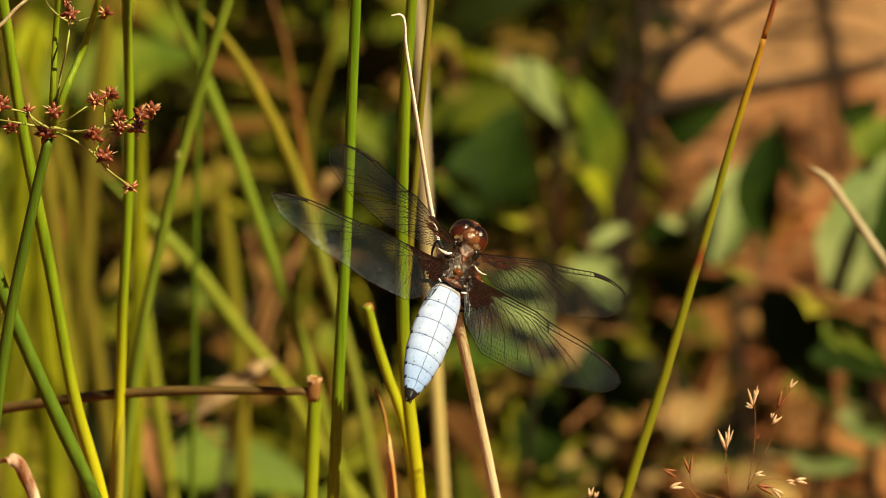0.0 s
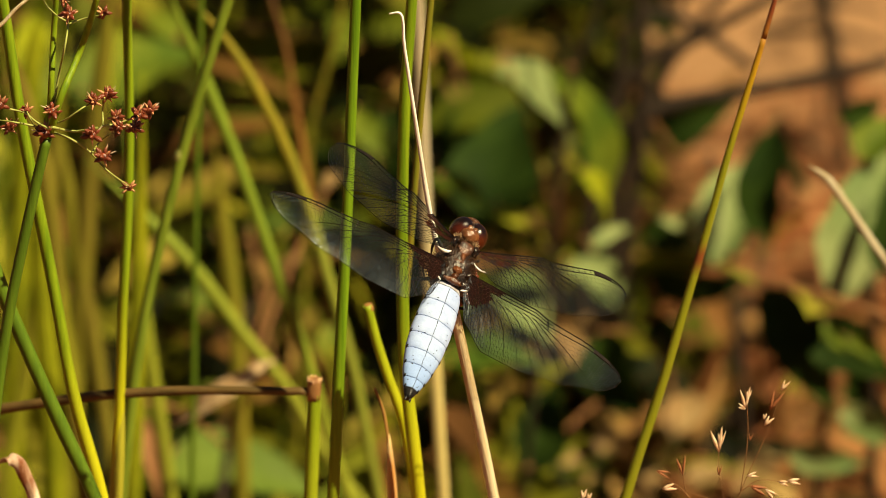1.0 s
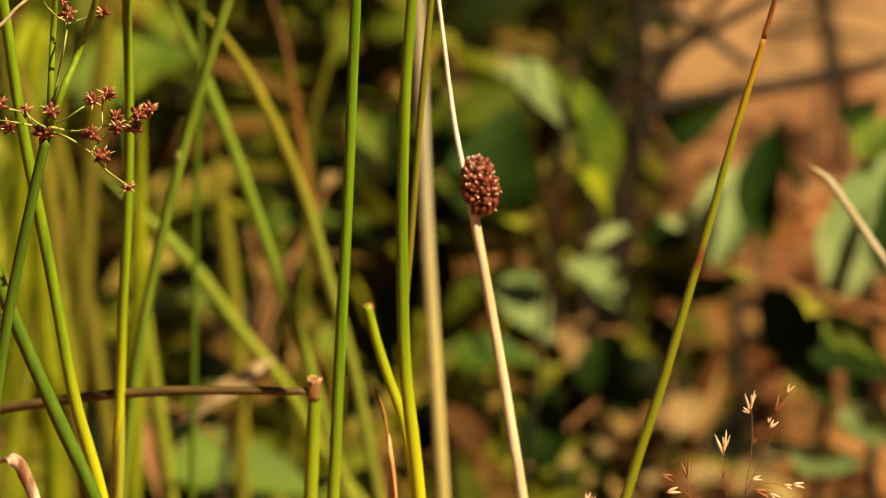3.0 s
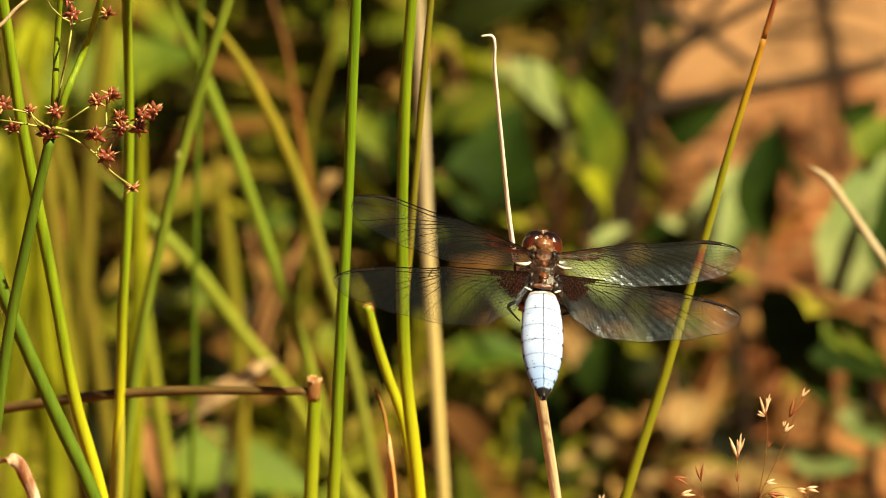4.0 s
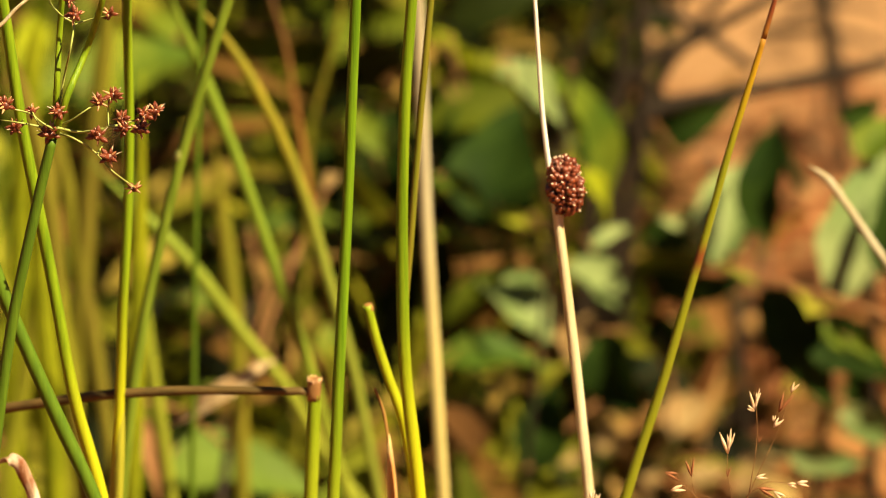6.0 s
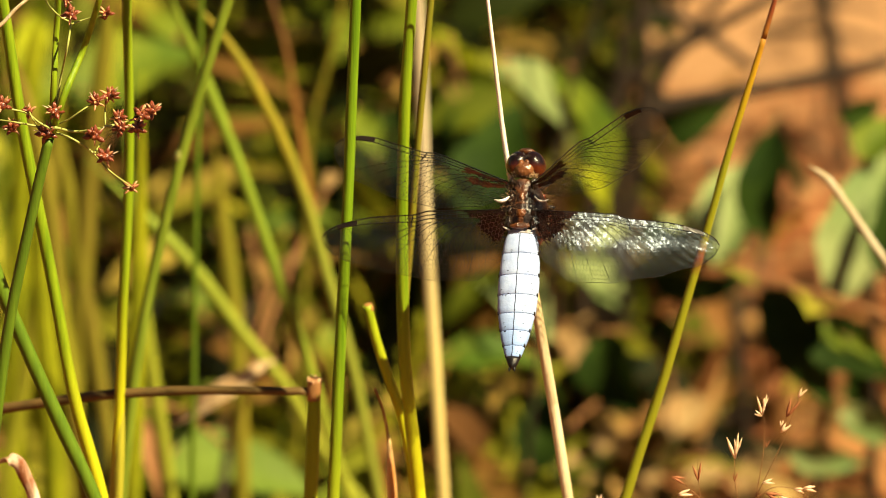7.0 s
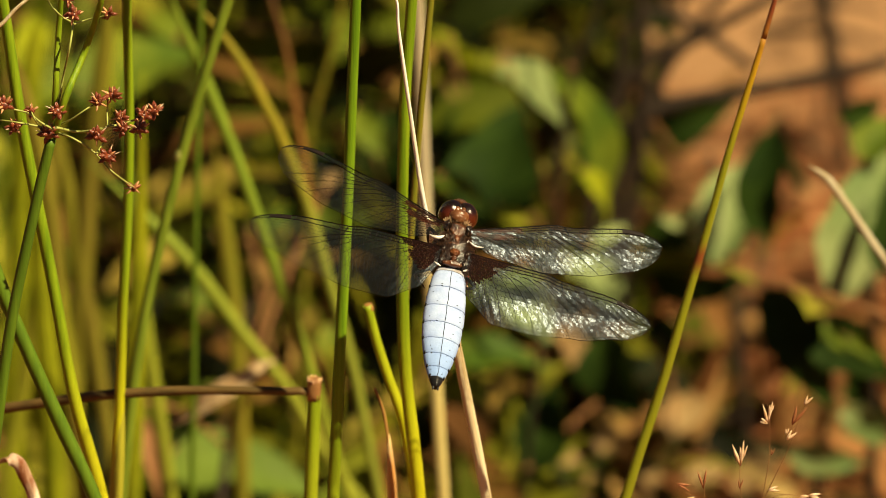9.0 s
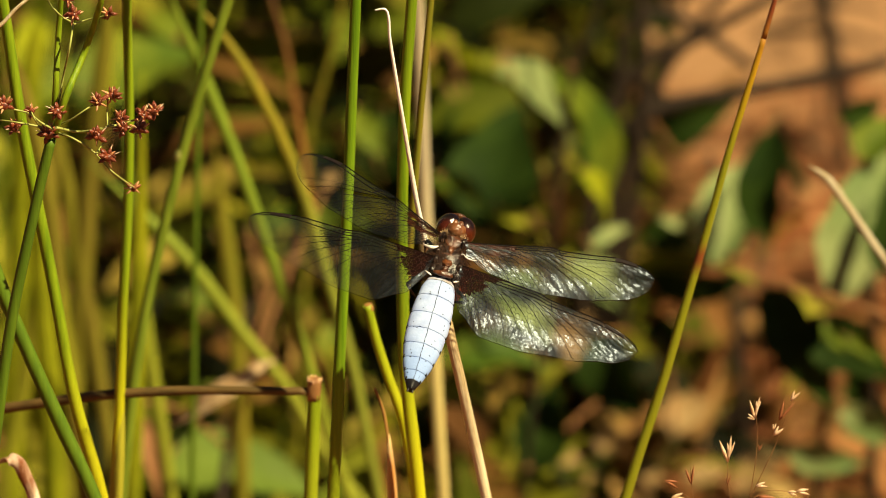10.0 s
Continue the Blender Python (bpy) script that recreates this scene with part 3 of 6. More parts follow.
def wing(parent, side, hind):
    """One wing: clear film, a net of veins, a dark stain at the root and a dark mark near the tip."""
    length = 0.0350 if hind else 0.0360
    if hind:
        le0 = [(0, 1.0), (0.42, 1.95), (0.49, 1.5), (0.72, 1.75), (1, 0.6)]
        te0 = [(0, -3.2), (0.06, -8.0), (0.2, -11.2), (0.42, -10.6), (0.65, -8.6), (0.85, -6.0), (1, -4.2)]
    else:
        le0 = [(0, 1.2), (0.45, 2.5), (0.52, 2.05), (0.8, 2.1), (1, 0.9)]
        te0 = [(0, -1.6), (0.12, -4.6), (0.35, -7.0), (0.6, -7.4), (0.8, -6.4), (1, -4.6)]

    def at(s, c, lift=0.0):
        le, te = interp(s, le0), interp(s, te0)
        if s > 0.86:
            r = math.sqrt(max(0.0, 1 - ((s - 0.86) / 0.14) ** 2.4))
            mid = le + (te - le) * 0.40
            le, te = mid + (le - mid) * r, mid + (te - mid) * r
        y = le + (te - le) * c
        z = 0.12 * math.sin(c * 13.0) * (1 - c) ** 1.5 + 0.07 * math.sin(s * 17 + c * 5) - (0.45 if hind else 0.25) * s * s
        z -= (le - te) * 0.29 * max(0.0, c - 0.35) ** 2
        wob = 0.35 * noise.noise(Vector((s * 5, c * 3, 1.7 * hind)))
        z += (0.025 if hind else 0.022) * (1 + 2 * wob) * math.sin(2 * math.pi * ((s - 0.42 * c ** 0.6) / 0.064 + wob)) * min(1.0, s * 6)
        return Vector((side * s * length, y * 1e-3, z * 1e-3 + lift))

    name = "hindwing" if hind else "forewing"
    film = Build()
    rng = random.Random(7 + hind)
    NS, NC = 54, 14
    for j in range(NC):
        for i in range(NS):
            e = 0.5 if j % 2 else 0.0
            s0, s1 = max(0.0, i - e) / NS, (i + 1 - e if i < NS - 1 else NS) / NS
            ta, tb = rng.gauss(0, 0.000008), rng.gauss(0, 0.000008)
            n0 = len(film.v)
            for k, (s, c) in enumerate(((s0, j), (s0, j + 1), (s1, j + 1), (s1, j))):
                film.v.append(at(s, c / NC, (ta if k < 2 else -ta) + (tb if k in (0, 3) else -tb)))
            film.f.append((n0, n0 + 1, n0 + 2, n0 + 3))
    ob = part(name, film, M_FILM, parent, "clear wing with dark veins and brown base", False)
    ob.location = (side * 0.0025, -0.002 if hind else 0.003, 0.0025)
    # veins
    rng = random.Random(11 + hind * 3)
    vn = Build()
    lines = [0, 0.055, 0.11, 0.17, 0.24, 0.32, 0.40, 0.48, 0.56, 0.63, 0.70, 0.77, 0.84, 0.90, 0.95, 1.0] if hind else [0, 0.055, 0.11, 0.19, 0.28, 0.38, 0.48, 0.58, 0.67, 0.76, 0.84, 0.92, 1.0]
    for k in range(60):
        a, b = k / 60, (k + 1) / 60
        vn.prism(at(a, 0), at(b, 0), 0.00013 if a < 0.5 else 0.00011)
        vn.prism(at(a, 1), at(b, 1), 0.00005)
        if a < 0.97:
            vn.prism(at(a, 0.11), at(b, 0.11), 0.00008)
        if a < 0.52:
            vn.prism(at(a, 0.055), at(b, 0.055), 0.00008)
    # strong branching veins sweep from the root to the rear margin
    for k in range(9):
        s0, s1 = 0.02 + 0.055 * k, (0.16 + 0.09 * k) if hind else (0.22 + 0.085 * k)
        c0 = 0.13 + 0.02 * k if k < 5 else 0.16
        prev = None
        for m in range(15):
            t = m / 14
            p = at(min(0.99, s0 + (s1 - s0) * t), c0 + (1 - c0) * t ** 1.7)
            if prev is not None:
                vn.prism(prev, p, 0.000075 - 0.000033 * t)
            prev = p
    # the knot half way along the front edge
    vn.prism(at(0.50, 0), at(0.515, 0.17), 0.00013)

    def thin(s):
        return 0.000044 - 0.000018 * min(1.0, s * 1.6)

    # fine cells; those that cross the dark base are paler
    sv = Build()
    if hind:
        inside = lambda s, c: 0.015 < s < 0.22 - 0.24 * c - 0.04 * (0.11 < c < 0.2) and c < 0.66
        n_s, n_c, smax = 34, 30, 0.31
    else:
        inside = lambda s, c: 0.02 < s and (0.05 < c < 0.17 and s < 0.27 or 0.22 < c < 0.40 and s < 0.25 - 0.5 * abs(c - 0.28))
        n_s, n_c, smax = 30, 34, 0.28
    for j in range(1, len(lines) - 1):
        cells = 34 + int(1.7 * j)
        top, bot = lines[j], lines[j + 1]
        pts = []
        for k in range(cells + 1):
            s = min(0.985, (k + (0.5 if j % 2 else 0) + rng.uniform(-.13, .13)) / (cells + 0.6))
            zig = 0.013 if j > 1 else 0.0
            pts.append((s, top + zig, bot - zig))
        for k, (s, a, b) in enumerate(pts):
            if s > 0.02:
                vn.prism(at(s, a), at(s, b), thin(s))
                if inside(s, (a + b) / 2):
                    sv.prism(at(s, a, 0.00012), at(s, b, 0.00012), 0.000036)
            if k:
                s0 = pts[k - 1][0]
                sm = (s + s0) / 2
                if j > 1 and s0 > 0.02:
                    vn.prism(at(s0, pts[k - 1][1]), at(sm, top - 0.013), thin(s))
                    vn.prism(at(sm, top - 0.013), at(s, a), thin(s))
                    if inside(sm, top):
                        sv.prism(at(s0, pts[k - 1][1], 0.00012), at(sm, top - 0.013, 0.00012), 0.000036)
                        sv.prism(at(sm, top - 0.013, 0.00012), at(s, a, 0.00012), 0.000036)
    for k in range(24):
        s = 0.03 + 0.94 * k / 24
        vn.prism(at(s, 0), at(s, 0.11), 0.00005)
    part("wing_vein_net", vn, M_VEIN, ob, "fine dark brown wing veins", False)
    # stain
    st = Build()
    for i in range(n_s):
        for j in range(n_c):
            s, c = (i + 0.5) / n_s * smax, (j + 0.5) / n_c
            if inside(s + rng.uniform(-.012, .012), c + rng.uniform(-.02, .02)):
                n0 = len(st.v)
                for ds, dc in ((0, 0), (0, 1), (1, 1), (1, 0)):
                    st.v.append(at((i + ds * 0.97) / n_s * smax, (j + dc * 0.95) / n_c, 0.00006))
                st.f.append((n0, n0 + 1, n0 + 2, n0 + 3))
    part("wing_stain", st, M_STAIN if hind else M_AMBER, ob, "dark brown patch at wing base", False)
    if hind:
        part("stain_vein", sv, M_STAINVEIN, ob, "pale brown veins across the dark wing base", False)
    sg = Build()
    ring = [at(0.80 + 0.11 * k / 8, 0.004, 0.0001) for k in range(9)] + [at(0.91 - 0.11 * k / 8, 0.105, 0.0001) for k in range(9)]
    low = [p - Vector((0, 0, 0.0002)) for p in ring]
    sg.v = ring + low
    m = len(ring)
    sg.f = [tuple(range(m)), tuple(range(2 * m - 1, m - 1, -1))] + [(k, m + k, m + (k + 1) % m, (k + 1) % m) for k in range(m)]
    part("wing_mark", sg, M_STIGMA, ob, "black mark near wing tip", False)
    return ob


def rugged(b, depth):
    """Uneven chitin: pushes the surface of a small blob in and out."""
    c = sum(b.v, Vector()) / len(b.v)
    b.v = [c + (p - c) * (1 + depth * (noise.noise(p * 1500) + 0.6 * noise.noise(p * 3400))) for p in b.v]
    return b


def dragonfly():
    thing = tagged(empty("dragonfly", Matrix.Identity(4)), "brown dragonfly with a broad powder-blue abdomen and clear wings", "dragonfly")
    mm = 1e-3
    # thorax
    tb = Build().blob((0, 0.2 * mm, -1.0 * mm), (4.2 * mm, 5.7 * mm, 3.8 * mm), seg=28, rings=18)
    for i, p in enumerate(tb.v):
        k = 1 + 0.10 * noise.noise(p * 700) + 0.05 * noise.noise(p * 1800)
        p.x *= k * (1 - 0.25 * max(0, p.y / 5.6e-3) ** 2)
        p.z *= k
    thorax = part("thorax", tb, M_THORAX, thing, "brown hairy thorax")
    for y, rx, ry, rz in ((3.4, 1.25, 1.3, 0.5), (1.4, 0.55, 0.8, 0.6), (-1.6, 0.8, 0.75, 0.75), (-2.9, 0.5, 0.5, 0.8), (-4.0, 1.5, 0.5, 0.6), (0.2, 1.3, 0.45, 0.45)):
        part("back_plate", rugged(Build().blob((0, y * mm, 2.35 * mm), (rx * 1.15 * mm, ry * 1.25 * mm, rz * mm), seg=26, rings=16), 0.22), M_SCLERITE, thorax, "orange-brown back plate")
    for sx in (-1, 1):
        for y, x, r in ((4.3, 2.0, 0.9), (1.2, 2.0, 1.0), (-1.0, 2.1, 0.9), (-3.2, 2.2, 0.8)):
            part("side_plate", rugged(Build().blob((sx * x * mm, y * mm, 1.6 * mm), (r * 0.8 * mm, r * 1.2 * mm, r * mm), seg=22, rings=12), 0.5), M_THORAX, thorax)
        streak = spline([Vector((sx * x * mm, y * mm, z * mm)) for x, y, z in ((2.3, 1.5, 2.5), (3.1, 0.75, 2.7), (4.0, 0.55, 2.75), (5.0, 0.9, 2.6))], 5)
        part("pale_fleck", Build().ring_tube(streak, [(0.34 if sx < 0 else 0.2) * mm * math.sin(math.pi * (0.12 + 0.8 * i / (len(streak) - 1))) for i in range(len(streak))], 8), M_WHITEFLECK, thorax, "curved white streak between the wing roots")
        part("pale_fleck", Build().spindle((sx * 2.0 * mm, -4.6 * mm, 1.7 * mm), (sx * 3.4 * mm, -3.9 * mm, 1.7 * mm), 0.20 * mm, 6), M_WHITEFLECK, thorax, "pale fleck beside wing root")
    rng = random.Random(3)
    hb = Build()
    for k in range(700):
        th, ph = math.acos(rng.uniform(-0.3, 1)), rng.uniform(0, 2 * math.pi)
        d = Vector((math.sin(th) * math.cos(ph), math.sin(th) * math.sin(ph), math.cos(th)))
        p = Vector((d.x * 4.1 * mm, 0.2 * mm + d.y * 5.6 * mm, -1.0 * mm + d.z * 3.75 * mm))
        q = p + (d + Vector((rng.uniform(-.5, .5), rng.uniform(-.5, .5), rng.uniform(-.3, .5)))) * rng.uniform(0.5, 1.3) * mm
        hb.ring_tube([p, p.lerp(q, 0.5), q], [0.035 * mm, 0.028 * mm, 0.006 * mm], 3)
    part("thorax_hair", hb, M_HAIR, thorax, "fine pale brown hairs")
    # head
    head = part("head", Build().blob((0, 8.6 * mm, -0.2 * mm), (2.7 * mm, 1.8 * mm, 2.3 * mm), seg=20, rings=12), M_THORAX, thing, "brown head with large eyes")
    for sx in (-1, 1):
        part("eye", Build().blob((sx * 1.42 * mm, 8.5 * mm, 0.0 * mm), (2.10 * mm, 2.45 * mm, 2.55 * mm), Matrix.Rotation(sx * 0.5, 3, 'Z'), 28, 18), M_EYE, head, "glossy dark red-brown compound eye")
        part("pale_fleck", rugged(Build().blob((sx * 2.45 * mm, 6.9 * mm, 0.5 * mm), (0.22 * mm, 0.3 * mm, 0.6 * mm)), 0.2), M_WHITEFLECK, head, "pale rim behind the eye")
    part("face", Build().blob((0, 10.7 * mm, -0.2 * mm), (1.7 * mm, 0.8 * mm, 1.7 * mm), seg=16, rings=10), M_SCLERITE, head)
    part("occiput", rugged(Build().blob((0, 6.95 * mm, 1.25 * mm), (1.9 * mm, 1.55 * mm, 1.75 * mm), seg=26, rings=16), 0.13), M_OCCIPUT, head, "tan back of the head")
    for sx in (-1, 1):
        part("crown_plate", Build().blob((sx * 0.55 * mm, 8.0 * mm, 2.15 * mm), (0.5 * mm, 0.7 * mm, 0.5 * mm), seg=14, rings=10), M_OCCIPUT, head, "glossy tan plate between the eyes")
    nh = Build()
    for k in range(260):
        a = rng.uniform(-1.15, 1.15)
        p = Vector((2.5 * math.sin(a), 5.6 + rng.uniform(-0.3, 0.3), 2.3 * math.cos(a) - 0.6)) * mm
        q = p + Vector((rng.uniform(-.5, .5), rng.uniform(0.2, 1.0), rng.uniform(0.2, 0.9))) * mm
        nh.ring_tube([p, p.lerp(q, 0.5), q], [0.04 * mm, 0.03 * mm, 0.008 * mm], 3)
    part("neck_hair", nh, M_NECKHAIR, head, "pale tan hairs on the neck")
    # abdomen: flattened segments with dark joints and a keel
    width = [(-4.0, 2.3), (-6.5, 3.1), (-10.5, 3.55), (-15, 3.75), (-20, 3.45), (-25, 2.55), (-28.5, 1.5), (-31, 0.55)]

    def half(y):
        for (y0, w0), (y1, w1) in zip(width, width[1:]):
            if y >= y1:
                return w0 + (w1 - w0) * (y - y0) / (y1 - y0)
        return width[-1][1]

    def height(y):
        t = min(1, max(0, (-4 - y) / 27))
        return 0.3 + 2.1 * t * t

    def section(y, grow=0.0):
        w, h = half(y) + grow, (0.55 * half(y) + 0.35) * (1 + grow)
        ring = []
        for k in range(24):
            a = 2 * math.pi * k / 24
            ca, sa = math.cos(a), math.sin(a)
            z = h * sa * (1 if sa < 0 else 0.8) + (0.22 * max(0, 1 - abs(ca) * 3.2) if sa > 0 else 0)
            ring.append(Vector((w * math.copysign(abs(ca) ** 0.8, ca) * mm, y * mm, (z + height(y)) * mm)))
        return ring

    def loft(ys, grows):
        b = Build()
        for y, g in zip(ys, grows):
            b.v += section(y, g)
        for i in range(len(ys) - 1):
            for k in range(24):
                j = (k + 1) % 24
                b.f.append((i * 24 + k, i * 24 + j, i * 24 + 24 + j, i * 24 + 24 + k))
        b.f.append(tuple(range(23, -1, -1)))
        b.f.append(tuple((len(ys) - 1) * 24 + k for k in range(24)))
        return b

    ys = [-3.6, -5, -8, -12, -16, -20, -24, -28, -30.8]
    abdomen = part("abdomen", loft(ys, [-0.09] * 9), M_BLACK, thing, "broad flattened powder-blue abdomen")
    cuts = [-4.3, -5.2, -9.0, -13.2, -17.0, -20.6, -23.9, -26.8, -28.9]
    for a, b in zip(cuts, cuts[1:]):
        e = 0.028
        yy = [a - e, a - e - 0.12, a + (b - a) * 0.35, a + (b - a) * 0.7, b + e + 0.10, b + e]
        part("abdomen_segment", loft(yy, [-0.05, 0.0, 0.015, 0.02, 0.01, -0.05]), M_OCHRE if a > -5 else M_PRUINOSE, abdomen, "cream first segment" if a > -5 else "")
    part("tail_tip", loft([-28.95, -29.3, -30.2, -31.0], [-0.08, 0.0, 0.0, -0.1]), M_BLACK, abdomen, "black tail tip")
    for sx in (-1, 1):
        part("tail_appendage", Build().spindle((sx * 0.35 * mm, -30.6 * mm, 2.5 * mm), (sx * 0.5 * mm, -31.7 * mm, 2.6 * mm), 0.28 * mm, 6), M_BLACK, abdomen)
    kl = Build()
    for a, b in zip(cuts[1:], cuts[2:]):
        p = [Vector((0.05 * mm * math.sin(y * 2), y * mm, (height(y) + (0.55 * half(y) + 0.35) * 0.8 * 1.035 + 0.26) * mm)) for y in (a - 0.1, a + (b - a) * 0.33, a + (b - a) * 0.66, b + 0.1)]
        kl.ring_tube(p, 0.042 * mm, 5)
    part("keel_line", kl, M_BLACK, abdomen, "thin dark line down the back")
    sp = Build()
    for a, b in zip(cuts[1:], cuts[2:]):
        for sx in (-1, 1):
            for k in range(2):
                y, x = rng.uniform(b, a), sx * rng.uniform(0.35, 0.8) * half((a + b) / 2)
                w, h = half(y), (0.55 * half(y) + 0.35) * 0.8
                z = height(y) + h * math.sqrt(max(0, 1 - abs(x / w) ** 2.5)) + 0.03
                sp.blob((x * mm, y * mm, z * mm), (rng.uniform(.08, .2) * mm, rng.uniform(.05, .12) * mm, 0.06 * mm), seg=6, rings=4)
        for sx in (-1, 1):
            w = half(b)
            sp.blob((sx * (w - 0.1) * mm, (b + 0.25) * mm, (height(b) + 0.25) * mm), (0.22 * mm, 0.45 * mm, 0.4 * mm), seg=8, rings=5)
    part("dark_fleck", sp, M_BLACK, abdomen, "small black flecks along the segments")
    # legs fold round the stem below the thorax
    for sx in (-1, 1):
        for k, y in enumerate((4.2, 1.5, -1.2)):
            knee = (sx * (4.2 + 0.6 * k) * mm, (y + 2.2 - 2.2 * k) * mm, (-3.2 - 0.4 * k) * mm)
            foot = ((-2.2 + sx * 0.7) * mm, (y + 1.0 - 1.6 * k) * mm, -7.6 * mm)
            lp = spline([(sx * 1.6 * mm, y * mm, -3.2 * mm), knee, ((knee[0] + foot[0]) * 0.5 + sx * 0.4 * mm, (knee[1] + foot[1]) * 0.5, -5.6 * mm), foot], 5)
            part("leg", Build().ring_tube(lp, [0.42 * mm - 0.3 * mm * i / (len(lp) - 1) for i in range(len(lp))], 6), M_BLACK, thing, "thin black leg")
    wings = [wing(thing, -1, False), wing(thing, -1, True), wing(thing, 1, False), wing(thing, 1, True)]
    return thing, wings


perch, perch_upper = perch_rush()
fly, fly_wings = dragonfly()


# ---- jointed rush with flower clusters ----
def flower_head(parent, place, size, capsules, rng, n=13):
    head = part("flower_head", Build().blob((0, 0, 0), (size * 0.42, size * 0.42, size * 0.42), seg=8, rings=5), M_FLOWER, parent, "star-shaped red-brown flower head")
    head.location = place
    for k in range(n):
        zz = 1 - 2 * (k + 0.5) / n
        ph = k * 2.4 + rng.random()
        d = Vector((math.sqrt(max(0, 1 - zz * zz)) * math.cos(ph), math.sqrt(max(0, 1 - zz * zz)) * math.sin(ph), zz * 0.9 + 0.15)).normalized()
        d = (d + Vector((rng.uniform(-.4, .4), rng.uniform(-.4, .4), rng.uniform(-.1, .5)))).normalized()
        t = part("capsule", capsules[1 if rng.random() < 0.36 else 0], None, head)
        t.matrix_basis = Matrix.LocRotScale(d * size * 0.16, d.to_track_quat('Z', 'X'), Vector((1, 1, 1)) * size * rng.uniform(0.7, 1.02))
    return head


def jointed_rush(base, trunk, branches, clusters, label):
    """trunk, branches: (points, radius start, radius end); clusters: (place, size)."""
    thing = tagged(empty("jointed_rush", pose(*base)), label, "rush")
    rng = random.Random(8)
    for name, items, mat in (("stem", trunk, M_DGREEN), ("bract", branches[:2], M_YGREEN), ("branch", branches[2:], M_BRANCH)):
        for pts, r0, r1 in items:
            path = spline(shift(pts, base), 6)
            n = len(path) - 1
            part(name, Build().ring_tube(path, [(r0 + (r1 - r0) * i / n) * (0.68 if name == "branch" else 1.0) for i in range(n + 1)], 8), mat, thing)
    capsule = (Build().spindle((0, 0, 0), (0, 0, 1.0), 0.27, 6, 0.55).mesh("capsule", M_FLOWER), Build().spindle((0, 0, 0), (0, 0, 1.05), 0.16, 5, 0.45).mesh("capsule", M_FLOWERPALE))
    for place, size in clusters:
        c = flower_head(thing, Vector(place) - Vector(base), size, capsule, rng)
        b = Build()
        for k in range(2):
            d = Vector((rng.uniform(-1, 1), rng.uniform(-1, .2), rng.uniform(-.2, 1))).normalized()
            b.spindle(d * size * 0.6, d * size * 1.25, size * 0.06, 4)
        part("style", b, M_AWN, c, "pale thread-like styles")
    return thing


# ---- fine grass panicle ----
def panicle(base, branches, spikelets, label):
    thing = tagged(empty("grass_panicle", pose(*base)), label, "grass")
    for pts, r in branches:
        path = spline(shift(pts, base), 6)
        part("branch", Build().ring_tube(path, [r * (0.85 - 0.45 * i / (len(path) - 1)) for i in range(len(path))], 5), M_BROWN, thing)
    for a, b, r, red in spikelets:
        foot, top = Vector(a) - Vector(base), Vector(b) - Vector(base)
        tilt = (top - foot).cross(Vector((0, 1, 0))) * 0.22
        scales = Build()
        for k in (-1, 1):
            scales.spindle(foot, top + tilt * k - (top - foot) * (0.06 + 0.06 * k), r * 0.5, 6, 0.5)
        part("spikelet", scales, M_SPIKERED if red else M_SPIKELET, thing)
    return thing


# ---- leafy undergrowth plants ----
def leafy_plant(label, base, leaves):
    """leaves: (centre, direction, facing, length, width, material)."""
    thing = tagged(empty("leafy_plant", pose(*base)), label, "plant", "undergrowth plants")
    b0 = Vector(base)
    top = sum((Vector(l[0]) for l in leaves), Vector()) / len(leaves) - b0
    path = spline([(0, 0, -0.005), (top.x * 0.3, top.y * 0.35, top.z * 0.5), (top.x, top.y + 0.012, top.z)], 6)
    part("stem", Build().ring_tube(path, [0.0018 - 0.001 * i / (len(path) - 1) for i in range(len(path))], 7), M_TWIG, thing)
    for c, d, f, ln, wd, mat in leaves:
        lb = leaf_shape(Build(), Vector(c) - b0, d, f, ln, wd, steps=12)
        lf = part("leaf", lb, mat, thing)
        foot = Vector(c) - b0 - Vector(d).normalized() * ln * 0.5
        j = path[min(len(path) - 1, int(len(path) * 0.75))]
        part("leaf_stalk", Build().ring_tube(spline([j, j.lerp(foot, 0.5) + Vector((0, 0, 0.004)), foot], 4), 0.0005, 5), M_BROWN, thing)
    return thing



# ---- rush stems and grass blades round the perch ----
stem("soft_rush", "smooth upright green rush stem", "rush", M_GREEN, [(-0.0290, -0.0100, -0.0030), (-0.0250, -0.0120, 0.1118), (-0.0201, -0.0140, 0.2266), (-0.0187, -0.0140, 0.2522), (-0.0176, -0.0140, 0.2774), (-0.0164, -0.0140, 0.3012), (-0.0154, -0.0140, 0.3226), (-0.0112, -0.0140, 0.4125)], 0.00128, 0.00092, group="rush stems")
stem("soft_rush", "green rush stem yellowing towards its base", "rush", M_YGREEN, [(0.0129, -0.0010, -0.0030), (0.0053, -0.0030, 0.1100), (-0.0044, -0.0050, 0.2230), (-0.0070, -0.0050, 0.2488), (-0.0076, -0.0050, 0.2708), (-0.0070, -0.0050, 0.2981), (-0.0055, -0.0050, 0.3196), (0.0006, -0.0050, 0.4094)], 0.00139, 0.00098, group="rush stems")
stem("soft_rush", "thin yellow-green rush stem crossing behind another", "rush", M_OLIVE, [(0.0184, 0.0120, -0.0030), (0.0085, 0.0100, 0.1074), (-0.0040, 0.0080, 0.2178), (-0.0065, 0.0080, 0.2360), (-0.0071, 0.0080, 0.2539), (-0.0058, 0.0080, 0.2716), (-0.0041, 0.0080, 0.2936), (-0.0021, 0.0080, 0.3153), (0.0027, 0.0080, 0.3651)], 0.00073, 0.00062, group="rush stems")
